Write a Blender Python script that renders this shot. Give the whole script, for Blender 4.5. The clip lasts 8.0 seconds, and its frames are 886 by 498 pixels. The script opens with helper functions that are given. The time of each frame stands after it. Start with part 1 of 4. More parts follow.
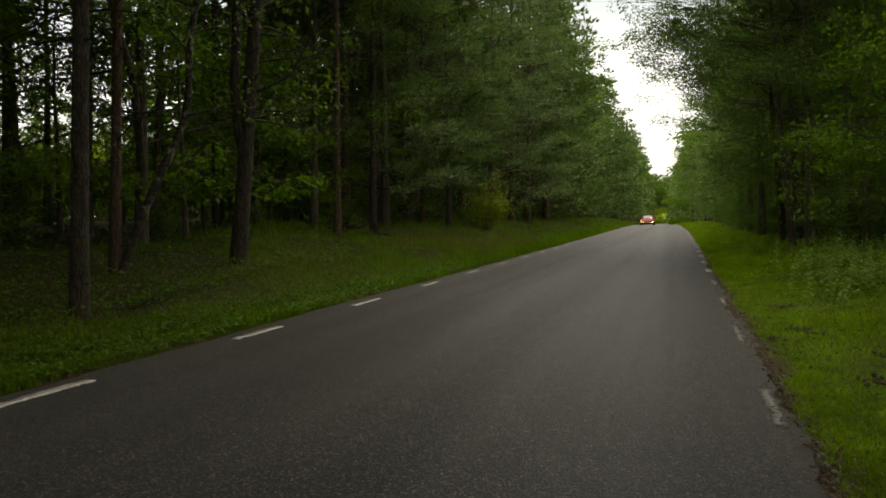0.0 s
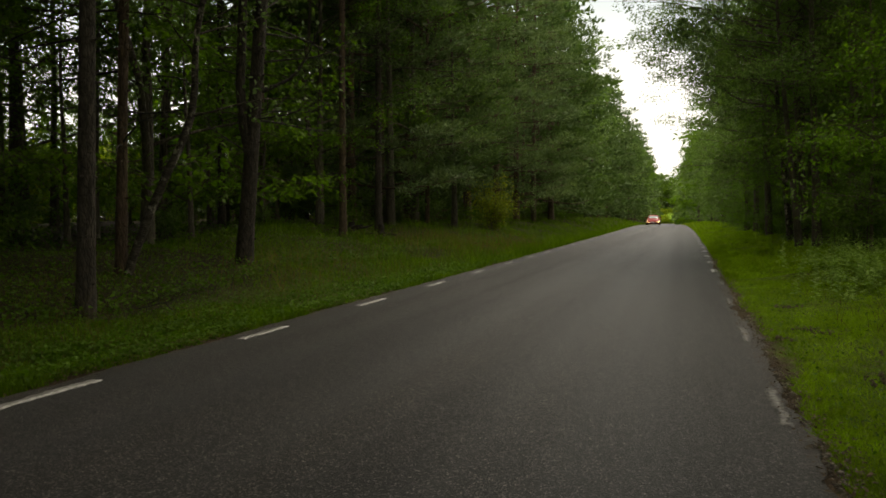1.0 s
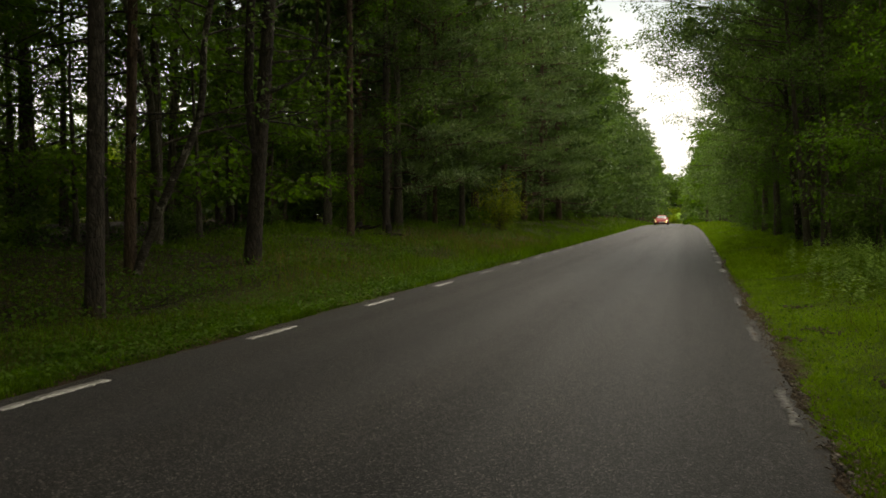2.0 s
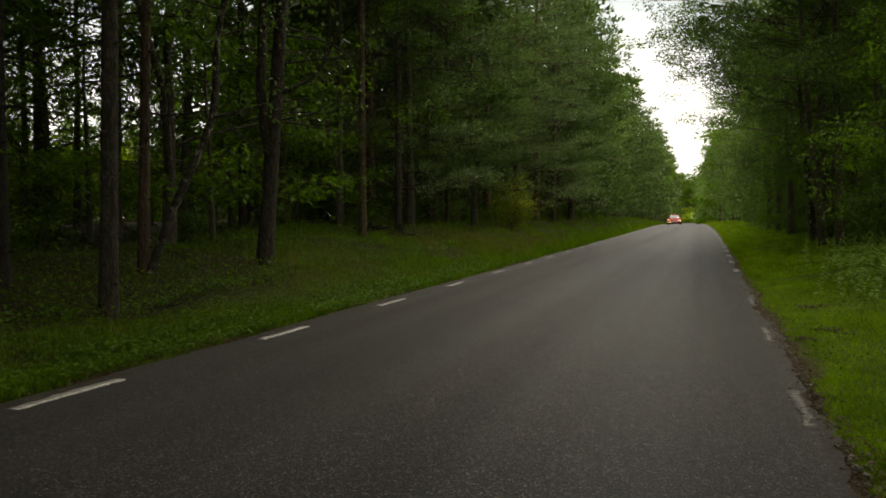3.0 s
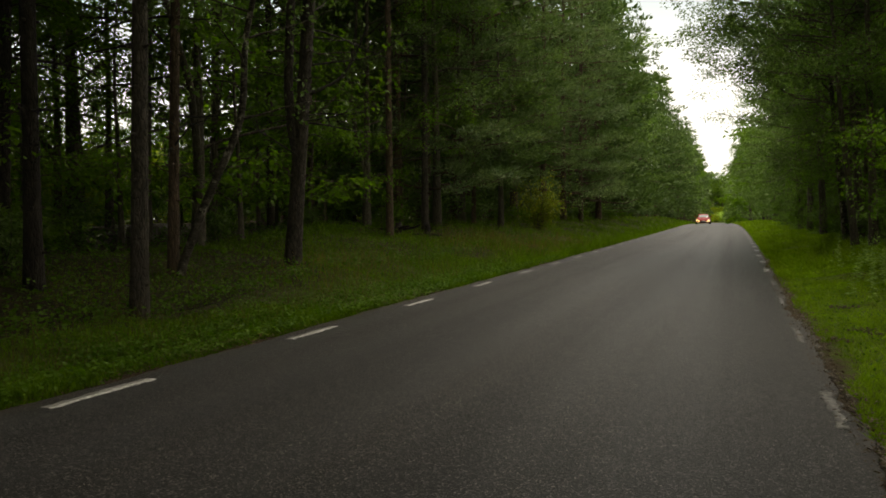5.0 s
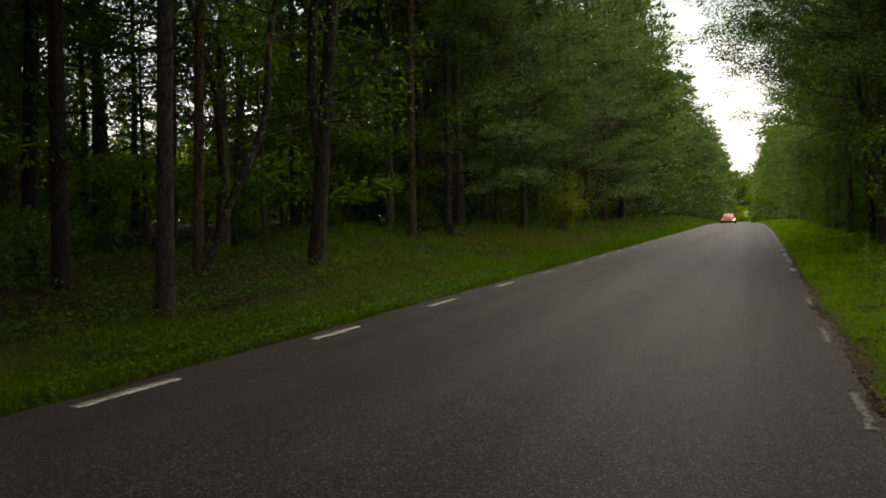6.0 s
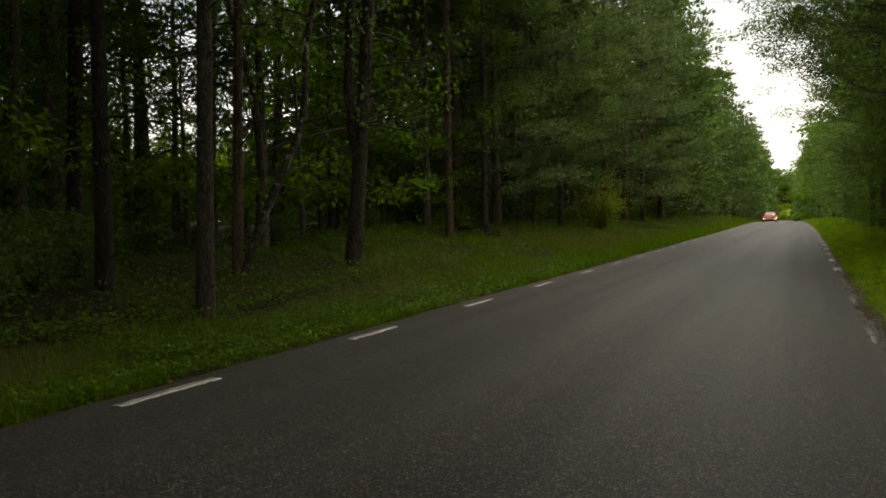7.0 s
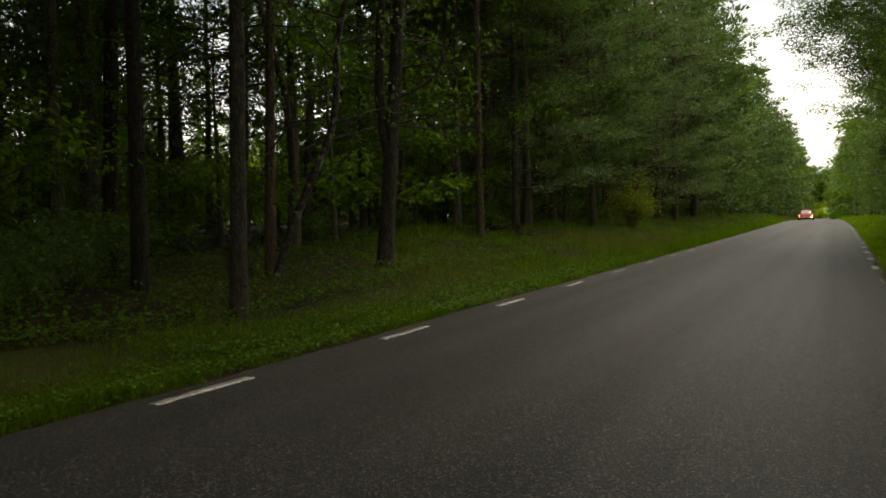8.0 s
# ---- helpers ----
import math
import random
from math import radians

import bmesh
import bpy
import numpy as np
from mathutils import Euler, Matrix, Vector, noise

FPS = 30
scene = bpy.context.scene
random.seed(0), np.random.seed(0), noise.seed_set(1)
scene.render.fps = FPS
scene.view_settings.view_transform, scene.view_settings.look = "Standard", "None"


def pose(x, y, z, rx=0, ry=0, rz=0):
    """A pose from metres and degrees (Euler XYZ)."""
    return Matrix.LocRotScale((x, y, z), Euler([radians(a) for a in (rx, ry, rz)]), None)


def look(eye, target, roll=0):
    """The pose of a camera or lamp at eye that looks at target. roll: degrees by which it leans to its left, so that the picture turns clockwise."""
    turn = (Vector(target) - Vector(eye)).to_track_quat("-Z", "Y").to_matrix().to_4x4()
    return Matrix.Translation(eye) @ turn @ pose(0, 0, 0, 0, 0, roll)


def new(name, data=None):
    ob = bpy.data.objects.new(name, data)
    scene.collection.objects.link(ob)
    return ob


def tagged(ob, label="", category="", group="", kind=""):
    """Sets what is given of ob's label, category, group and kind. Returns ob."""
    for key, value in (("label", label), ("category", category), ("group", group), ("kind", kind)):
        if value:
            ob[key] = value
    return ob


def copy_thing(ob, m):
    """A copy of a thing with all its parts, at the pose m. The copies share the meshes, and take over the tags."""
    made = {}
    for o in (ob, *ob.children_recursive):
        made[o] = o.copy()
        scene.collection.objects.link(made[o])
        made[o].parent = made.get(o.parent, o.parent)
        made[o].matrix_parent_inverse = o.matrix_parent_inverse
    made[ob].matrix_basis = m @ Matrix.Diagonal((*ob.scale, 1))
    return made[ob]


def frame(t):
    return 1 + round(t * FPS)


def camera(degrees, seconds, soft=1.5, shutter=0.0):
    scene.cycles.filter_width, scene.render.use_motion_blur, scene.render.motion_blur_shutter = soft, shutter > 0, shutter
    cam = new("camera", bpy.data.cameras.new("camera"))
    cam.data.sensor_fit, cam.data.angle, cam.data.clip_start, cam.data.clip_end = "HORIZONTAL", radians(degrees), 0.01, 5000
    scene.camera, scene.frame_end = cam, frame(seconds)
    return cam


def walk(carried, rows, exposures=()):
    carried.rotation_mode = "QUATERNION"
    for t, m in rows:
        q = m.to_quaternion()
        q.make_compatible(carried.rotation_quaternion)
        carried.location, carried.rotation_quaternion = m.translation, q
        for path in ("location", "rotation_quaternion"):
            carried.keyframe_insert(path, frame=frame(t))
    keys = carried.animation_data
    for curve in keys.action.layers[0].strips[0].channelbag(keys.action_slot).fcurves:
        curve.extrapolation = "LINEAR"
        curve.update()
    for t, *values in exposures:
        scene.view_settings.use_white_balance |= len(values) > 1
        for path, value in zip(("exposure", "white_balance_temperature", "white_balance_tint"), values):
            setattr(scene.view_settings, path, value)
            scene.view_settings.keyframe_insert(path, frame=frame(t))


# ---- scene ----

cam = camera(54.86, 8.0, soft=1.7)
EYE = 1.28
# seconds, yaw, pitch, roll: a slow pan to the left from a tripod that stands on the road
ROWS = [
    (0.0, 15.280, -2.313, 0.000), (0.5, 15.479, -2.315, 0.014), (1.0, 15.649, -2.309, 0.033),
    (2.5, 16.540, -2.298, 0.127), (3.0, 16.964, -2.301, 0.181), (3.5, 17.336, -2.294, 0.213),
    (4.0, 17.784, -2.287, 0.260), (4.5, 18.218, -2.284, 0.308), (6.0, 20.288, -2.257, 0.580),
    (6.5, 21.338, -2.246, 0.734), (7.0, 22.753, -2.208, 0.887), (7.5, 23.901, -2.210, 1.016),
    (8.0, 24.831, -2.189, 1.151),
]
walk(cam, [(t, pose(0, 0, EYE, 90 + pitch, roll, yaw)) for t, yaw, pitch, roll in ROWS], exposures=[(0.0, 0.86, 8000, 9), (8.0, 0.86, 8000, 9)])

# ---- world and light: bright overcast day ----
SUN_EL, SUN_AZ = 58.0, 20.0
world = bpy.data.worlds.new("overcast_sky")
scene.world = world
world.use_nodes = True
wt = world.node_tree
wt.nodes.clear()
w_out = wt.nodes.new("ShaderNodeOutputWorld")
w_bg = wt.nodes.new("ShaderNodeBackground")
w_sky = wt.nodes.new("ShaderNodeTexSky")
w_sky.sky_type = "NISHITA"
w_sky.sun_disc = False
w_sky.sun_elevation, w_sky.sun_rotation = radians(SUN_EL), radians(SUN_AZ)
w_sky.air_density, w_sky.dust_density, w_sky.ozone_density = 1.0, 4.0, 1.0
w_tc = wt.nodes.new("ShaderNodeTexCoord")
w_noise = wt.nodes.new("ShaderNodeTexNoise")
w_noise.inputs["Scale"].default_value = 2.2
w_noise.inputs["Detail"].default_value = 6
w_ramp = wt.nodes.new("ShaderNodeValToRGB")
w_ramp.color_ramp.elements[0].position, w_ramp.color_ramp.elements[0].color = 0.3, (0.86, 0.89, 0.92, 1)
w_ramp.color_ramp.elements[1].position, w_ramp.color_ramp.elements[1].color = 0.7, (1.08, 1.06, 1.04, 1)
w_xyz = wt.nodes.new("ShaderNodeSeparateXYZ")
w_high = wt.nodes.new("ShaderNodeValToRGB")
w_high.color_ramp.elements[0].position, w_high.color_ramp.elements[0].color = 0.14, (9.2, 9.5, 10.0, 1)
w_high.color_ramp.elements[1].position, w_high.color_ramp.elements[1].color = 0.25, (4.0, 5.0, 5.6, 1)
w_top = w_high.color_ramp.elements.new(0.85)
w_top.color = (23.0, 23.6, 24.0, 1)
w_side = w_high.color_ramp.elements.new(0.42)
w_side.color = (13.0, 13.6, 14.2, 1)
w_mul = wt.nodes.new("ShaderNodeMixRGB")
w_mul.blend_type = "MULTIPLY"
w_mul.inputs["Fac"].default_value = 1.0
wt.links.new(w_tc.outputs["Generated"], w_xyz.inputs["Vector"])
wt.links.new(w_xyz.outputs["Z"], w_high.inputs["Fac"])
wt.links.new(w_high.outputs["Color"], w_mul.inputs["Color1"])
wt.links.new(w_ramp.outputs["Color"], w_mul.inputs["Color2"])
w_mix = wt.nodes.new("ShaderNodeMixRGB")
w_mix.inputs["Fac"].default_value = 0.8
wt.links.new(w_tc.outputs["Generated"], w_noise.inputs["Vector"])
wt.links.new(w_noise.outputs["Fac"], w_ramp.inputs["Fac"])
wt.links.new(w_sky.outputs["Color"], w_mix.inputs["Color1"])
wt.links.new(w_mul.outputs["Color"], w_mix.inputs["Color2"])
wt.links.new(w_mix.outputs["Color"], w_bg.inputs["Color"])
w_bg.inputs["Strength"].default_value = 0.1
wt.links.new(w_bg.outputs["Background"], w_out.inputs["Surface"])

sun = new("sun", bpy.data.lights.new("sun", "SUN"))
sun.data.energy, sun.data.angle, sun.data.color = 0.95, radians(25), (1.0, 0.97, 0.92)
sun.matrix_world = look((30 * math.sin(radians(SUN_AZ)), 30 * math.cos(radians(SUN_AZ)), 48), (0, 0, 0))

# ---- materials ----


def material(name):
    m = bpy.data.materials.new(name)
    m.use_nodes = True
    nt = m.node_tree
    return m, nt, nt.nodes["Principled BSDF"]


def node(nt, kind, **values):
    n = nt.nodes.new(kind)
    for key, value in values.items():
        n.inputs[key.replace("_", " ")].default_value = value
    return n


def ramp(nt, source, stops):
    r = nt.nodes.new("ShaderNodeValToRGB")
    e = r.color_ramp.elements
    while len(e) < len(stops):
        e.new(0.5)
    for el, (p, c) in zip(e, stops):
        el.position, el.color = p, (*c, 1)
    nt.links.new(source, r.inputs["Fac"])
    return r.outputs["Color"]


def mixed(nt, fac, a, b, how="MIX"):
    m = nt.nodes.new("ShaderNodeMixRGB")
    m.blend_type = how
    for key, v in (("Fac", fac), ("Color1", a), ("Color2", b)):
        if hasattr(v, "is_linked"):
            nt.links.new(v, m.inputs[key])
        else:
            m.inputs[key].default_value = v if key == "Fac" else (*v, 1)
    return m.outputs["Color"]


def bump(nt, bsdf, height, strength, distance=0.02):
    b = node(nt, "ShaderNodeBump", Strength=strength, Distance=distance)
    nt.links.new(height, b.inputs["Height"])
    nt.links.new(b.outputs["Normal"], bsdf.inputs["Normal"])


def coords(nt, which="Object", scale=(1, 1, 1)):
    tc = nt.nodes.new("ShaderNodeTexCoord")
    mp = nt.nodes.new("ShaderNodeMapping")
    mp.inputs["Scale"].default_value = scale
    nt.links.new(tc.outputs[which], mp.inputs["Vector"])
    return mp.outputs["Vector"]


def noise_tex(nt, vec, scale, detail=4, rough=0.55):
    n = node(nt, "ShaderNodeTexNoise", Scale=scale, Detail=detail, Roughness=rough)
    nt.links.new(vec, n.inputs["Vector"])
    return n.outputs["Fac"]


def asphalt_material():
    m, nt, b = material("asphalt")
    v = coords(nt)
    grit = node(nt, "ShaderNodeTexVoronoi", Scale=128.0, Randomness=1.0)
    nt.links.new(v, grit.inputs["Vector"])
    stones = ramp(nt, grit.outputs["Color"], [(0.25, (0.0008, 0.0008, 0.0007)), (0.48, (0.0028, 0.0027, 0.0025)), (0.68, (0.01, 0.0096, 0.0088)), (0.88, (0.15, 0.143, 0.131))])
    coarse = node(nt, "ShaderNodeTexVoronoi", Scale=85.0, Randomness=1.0)
    nt.links.new(v, coarse.inputs["Vector"])
    stones = mixed(nt, 1.0, stones, ramp(nt, coarse.outputs["Color"], [(0.25, (0.5, 0.5, 0.5)), (0.55, (0.9, 0.9, 0.9)), (0.8, (1.6, 1.57, 1.54))]), "MULTIPLY")
    fine = ramp(nt, noise_tex(nt, v, 24, 6, 0.75), [(0.3, (0.5, 0.5, 0.5)), (0.7, (1.5, 1.48, 1.45))])
    patch = ramp(nt, noise_tex(nt, coords(nt, scale=(1, 0.12, 1)), 0.9, 5), [(0.3, (0.72, 0.73, 0.76)), (0.7, (1.2, 1.17, 1.13))])
    streak = ramp(nt, noise_tex(nt, coords(nt, scale=(1, 0.02, 1)), 1.3, 3), [(0.35, (0.86, 0.87, 0.9)), (0.65, (1.16, 1.12, 1.1))])
    c = mixed(nt, 1.0, mixed(nt, 1.0, mixed(nt, 1.0, stones, fine, "MULTIPLY"), patch, "MULTIPLY"), streak, "MULTIPLY")
    # earth washed onto the crumbling right edge
    place = nt.nodes.new("ShaderNodeSeparateXYZ")
    nt.links.new(v, place.inputs["Vector"])
    spill = nt.nodes.new("ShaderNodeMath")
    spill.operation = "MULTIPLY_ADD"
    nt.links.new(noise_tex(nt, v, 5.0, 6, 0.7), spill.inputs[0])
    spill.inputs[1].default_value = 0.7
    nt.links.new(place.outputs["X"], spill.inputs[2])
    edge = node(nt, "ShaderNodeMapRange", From_Min=0.98, From_Max=1.22, To_Min=0.0, To_Max=0.85)
    nt.links.new(spill.outputs["Value"], edge.inputs["Value"])
    earth = ramp(nt, noise_tex(nt, v, 60, 5, 0.75), [(0.3, (0.012, 0.008, 0.005)), (0.55, (0.038, 0.026, 0.017)), (0.75, (0.09, 0.066, 0.045))])
    c = mixed(nt, edge.outputs["Result"], c, earth)
    left = nt.nodes.new("ShaderNodeMath")
    left.operation = "MULTIPLY_ADD"
    nt.links.new(noise_tex(nt, v, 6.0, 6, 0.7), left.inputs[0])
    left.inputs[1].default_value = -0.3
    nt.links.new(place.outputs["X"], left.inputs[2])
    left_edge = node(nt, "ShaderNodeMapRange", From_Min=-4.62, From_Max=-4.72, To_Min=0.0, To_Max=0.85)
    nt.links.new(left.outputs["Value"], left_edge.inputs["Value"])
    c = mixed(nt, left_edge.outputs["Result"], c, earth)
    nt.links.new(c, b.inputs["Base Color"])
    b.inputs["Roughness"].default_value = 0.6
    b.inputs["Specular IOR Level"].default_value = 0.05
    # wheel tracks polished smoother than the strips between them
    polish = ramp(nt, noise_tex(nt, coords(nt, scale=(1, 0.012, 1)), 1.1, 4, 0.6), [(0.36, (0.45, 0.45, 0.45)), (0.64, (0.74, 0.74, 0.74))])
    nt.links.new(polish, b.inputs["Coat Weight"])
    b.inputs["Coat Roughness"].default_value = 0.58
    b.inputs["Coat IOR"].default_value = 1.27
    # road dust that lightens the surface at a low angle
    b.inputs["Sheen Weight"].default_value = 0.04
    b.inputs["Sheen Roughness"].default_value = 0.3
    b.inputs["Sheen Tint"].default_value = (1.0, 0.94, 0.95, 1)
    bump(nt, b, grit.outputs["Distance"], 1.0, 0.016)
    return m


def paint_material():
    m, nt, b = material("road_paint")
    v = coords(nt)
    wear = noise_tex(nt, v, 26, 6, 0.7)
    c = ramp(nt, wear, [(0.38, (0.045, 0.042, 0.038)), (0.49, (0.18, 0.175, 0.163)), (0.72, (0.26, 0.255, 0.238))])
    nt.links.new(c, b.inputs["Base Color"])
    b.inputs["Roughness"].default_value = 0.6
    bump(nt, b, noise_tex(nt, v, 120, 3), 0.4, 0.004)
    return m


def worn_paint_material():
    m, nt, b = material("worn_road_paint")
    v = coords(nt)
    wear = noise_tex(nt, v, 14, 7, 0.75)
    c = ramp(nt, wear, [(0.44, (0.014, 0.013, 0.012)), (0.54, (0.085, 0.08, 0.072)), (0.76, (0.19, 0.18, 0.162))])
    nt.links.new(c, b.inputs["Base Color"])
    b.inputs["Roughness"].default_value = 0.75
    bump(nt, b, noise_tex(nt, v, 90, 3), 0.5, 0.006)
    return m


def ground_material():
    m, nt, b = material("grass_and_litter")
    v = coords(nt)
    big = noise_tex(nt, v, 0.35, 6, 0.6)
    mid = noise_tex(nt, v, 3.0, 6, 0.65)
    small = noise_tex(nt, v, 38.0, 6, 0.75)
    green = ramp(nt, small, [(0.3, (0.015, 0.025, 0.002)), (0.55, (0.042, 0.066, 0.004)), (0.75, (0.09, 0.125, 0.008))])
    brown = ramp(nt, small, [(0.3, (0.03, 0.022, 0.012)), (0.55, (0.07, 0.05, 0.028)), (0.8, (0.13, 0.095, 0.05))])
    where = ramp(nt, mid, [(0.45, (0, 0, 0)), (0.68, (0.8, 0.8, 0.8))])
    c = mixed(nt, where, green, brown)
    place = nt.nodes.new("ShaderNodeSeparateXYZ")
    nt.links.new(v, place.inputs["Vector"])
    edge = node(nt, "ShaderNodeMapRange", From_Min=0.88, From_Max=1.12, To_Min=1.0, To_Max=0.0)
    shifted = nt.nodes.new("ShaderNodeMath")
    shifted.operation = "MULTIPLY_ADD"
    nt.links.new(mid, shifted.inputs[0])
    shifted.inputs[1].default_value = -1.1
    nt.links.new(place.outputs["X"], shifted.inputs[2])
    nt.links.new(shifted.outputs["Value"], edge.inputs["Value"])
    for e, val in (("From Min", 0.27), ("From Max", 0.42)):
        edge.inputs[e].default_value = val
    dirt = ramp(nt, small, [(0.3, (0.026, 0.017, 0.011)), (0.55, (0.075, 0.052, 0.036)), (0.8, (0.17, 0.13, 0.095))])
    wide = nt.nodes.new("ShaderNodeMath")
    wide.operation = "GREATER_THAN"
    nt.links.new(place.outputs["X"], wide.inputs[0])
    wide.inputs[1].default_value = -4.8
    band = nt.nodes.new("ShaderNodeMath")
    band.operation = "MULTIPLY"
    nt.links.new(edge.outputs["Result"], band.inputs[0])
    nt.links.new(wide.outputs["Value"], band.inputs[1])
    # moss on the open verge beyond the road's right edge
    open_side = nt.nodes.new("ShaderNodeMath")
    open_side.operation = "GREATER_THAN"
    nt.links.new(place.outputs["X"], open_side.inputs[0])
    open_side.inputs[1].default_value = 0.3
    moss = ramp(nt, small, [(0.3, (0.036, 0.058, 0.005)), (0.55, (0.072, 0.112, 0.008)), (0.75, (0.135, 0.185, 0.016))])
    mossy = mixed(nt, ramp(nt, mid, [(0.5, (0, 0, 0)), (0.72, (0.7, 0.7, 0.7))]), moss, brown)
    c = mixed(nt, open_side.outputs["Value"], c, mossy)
    # leaf mould under the trees on the left, darkened in colour for their shade
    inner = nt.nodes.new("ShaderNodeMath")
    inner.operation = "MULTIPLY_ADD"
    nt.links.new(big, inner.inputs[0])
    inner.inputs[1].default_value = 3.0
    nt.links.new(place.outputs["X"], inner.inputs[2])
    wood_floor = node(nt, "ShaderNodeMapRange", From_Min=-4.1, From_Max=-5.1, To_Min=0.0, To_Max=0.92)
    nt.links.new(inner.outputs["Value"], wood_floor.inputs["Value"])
    shaded_mould = ramp(nt, small, [(0.3, (0.008, 0.006, 0.003)), (0.55, (0.022, 0.016, 0.008)), (0.8, (0.055, 0.04, 0.02))])
    c = mixed(nt, wood_floor.outputs["Result"], c, shaded_mould)
    c = mixed(nt, band.outputs["Value"], c, dirt)
    c = mixed(nt, 1.0, c, ramp(nt, big, [(0.3, (0.8, 0.85, 0.8)), (0.7, (1.15, 1.1, 1.0))]), "MULTIPLY")
    nt.links.new(c, b.inputs["Base Color"])
    b.inputs["Roughness"].default_value = 0.95
    b.inputs["Specular IOR Level"].default_value = 0.1
    bump(nt, b, small, 1.0, 0.06)
    return m


def leaf_material(name, dark, light, glow=0.4, rough=0.5, spec=0.35, spread=0.42, size=0.7, low=(0.72, 0.76, 0.78), high=(1.28, 1.2, 1.0)):
    m, nt, b = material(name)
    g = nt.nodes.new("ShaderNodeNewGeometry")
    mid = tuple((p + q) / 2 for p, q in zip(dark, light))
    dark, light = (tuple(h + (p - h) * spread for p, h in zip(end, mid)) for end in (dark, light))
    c = ramp(nt, g.outputs["Random Per Island"], [(0.0, dark), (0.55, mid), (1.0, light)])
    patchy = ramp(nt, noise_tex(nt, coords(nt), size, 4, 0.65), [(0.3, low), (0.7, high)])
    c = mixed(nt, 1.0, c, patchy, "MULTIPLY")
    nt.links.new(c, b.inputs["Base Color"])
    b.inputs["Roughness"].default_value = rough
    b.inputs["Specular IOR Level"].default_value = spec
    t = nt.nodes.new("ShaderNodeBsdfTranslucent")
    nt.links.new(mixed(nt, 1.0, c, (0.98, 1.25, 0.5), "MULTIPLY"), t.inputs["Color"])
    s = nt.nodes.new("ShaderNodeMixShader")
    s.inputs["Fac"].default_value = glow
    nt.links.new(b.outputs["BSDF"], s.inputs[1])
    nt.links.new(t.outputs["BSDF"], s.inputs[2])
    nt.links.new(s.outputs["Shader"], nt.nodes["Material Output"].inputs["Surface"])
    return m


def bark_material(name, dark, mid, light, across=14.0, along=2.5, blotch=None):
    m, nt, b = material(name)
    v = coords(nt, scale=(across, across, along))
    n1 = noise_tex(nt, v, 1.0, 7, 0.68)
    vor = node(nt, "ShaderNodeTexVoronoi", Scale=1.4)
    vor.feature = "DISTANCE_TO_EDGE"
    nt.links.new(v, vor.inputs["Vector"])
    plates = ramp(nt, vor.outputs["Distance"], [(0.0, (0.35, 0.35, 0.35)), (0.18, (1, 1, 1))])
    c = mixed(nt, 0.45, ramp(nt, n1, [(0.3, dark), (0.5, mid), (0.72, light)]), plates, "MULTIPLY")
    if blotch:
        spots = ramp(nt, noise_tex(nt, coords(nt, scale=(3, 3, 1.6)), 1.6, 5, 0.7), [(0.56, (0, 0, 0)), (0.63, (1, 1, 1))])
        c = mixed(nt, spots, c, blotch)
    nt.links.new(c, b.inputs["Base Color"])
    b.inputs["Roughness"].default_value = 0.9
    b.inputs["Specular IOR Level"].default_value = 0.2
    bump(nt, b, mixed(nt, 0.5, plates, ramp(nt, n1, [(0.2, (0, 0, 0)), (0.8, (1, 1, 1))])), 0.9, 0.03)
    return m


ASPHALT, PAINT, WORN_PAINT, GROUND = asphalt_material(), paint_material(), worn_paint_material(), ground_material()
BARK_PINE = bark_material("pine_bark", (0.014, 0.011, 0.008), (0.034, 0.027, 0.019), (0.075, 0.061, 0.045), 15, 6)
# pine bark darkened in colour for deep shade; also the dark rotten stumps
BARK_DARK = bark_material("shade_toned_dark_bark", (0.006, 0.005, 0.003), (0.016, 0.012, 0.008), (0.036, 0.03, 0.021), 15, 6)
BARK_RED = bark_material("red_pine_bark", (0.025, 0.016, 0.01), (0.062, 0.041, 0.025), (0.125, 0.083, 0.05), 18, 5)
BARK_GREY = bark_material("grey_bark", (0.024, 0.02, 0.013), (0.06, 0.051, 0.034), (0.12, 0.105, 0.074), 20, 5)
BARK_BIRCH = bark_material("birch_bark", (0.014, 0.01, 0.006), (0.036, 0.029, 0.02), (0.09, 0.077, 0.055), 6, 16, (0.2, 0.18, 0.14))
BARK_POLE = bark_material("pale_grey_bark", (0.045, 0.038, 0.026), (0.105, 0.09, 0.064), (0.18, 0.16, 0.12), 22, 6)
DEADWOOD = bark_material("dead_wood", (0.012, 0.01, 0.008), (0.03, 0.026, 0.02), (0.06, 0.052, 0.042), 30, 8)
LEAF_BEECH = leaf_material("beech_leaf", (0.038, 0.078, 0.006), (0.105, 0.172, 0.014), 0.58, 0.6, 0.12, 0.32)
LEAF_OAK = leaf_material("oak_leaf", (0.046, 0.082, 0.024), (0.124, 0.178, 0.056), 0.5, 0.6, 0.12)
LEAF_BIRCH = leaf_material("birch_leaf", (0.046, 0.078, 0.026), (0.118, 0.166, 0.058), 0.42, 0.6, 0.14)
LEAF_LIGHT = leaf_material("light_leaf", (0.092, 0.13, 0.006), (0.195, 0.228, 0.014), 0.5, 0.6, 0.12)
# leaf colour raised to stand in for sunlight on the far bush
LEAF_SUNLIT = leaf_material("sun_painted_leaf", (0.2, 0.3, 0.06), (0.34, 0.45, 0.12), 0.5, 0.6, 0.12)
NEEDLE = leaf_material("spruce_needle", (0.029, 0.053, 0.02), (0.08, 0.118, 0.042), 0.3, 0.7, 0.1)
NEEDLE_BLUE = leaf_material("fir_needle", (0.054, 0.086, 0.044), (0.138, 0.18, 0.09), 0.3, 0.7, 0.12)
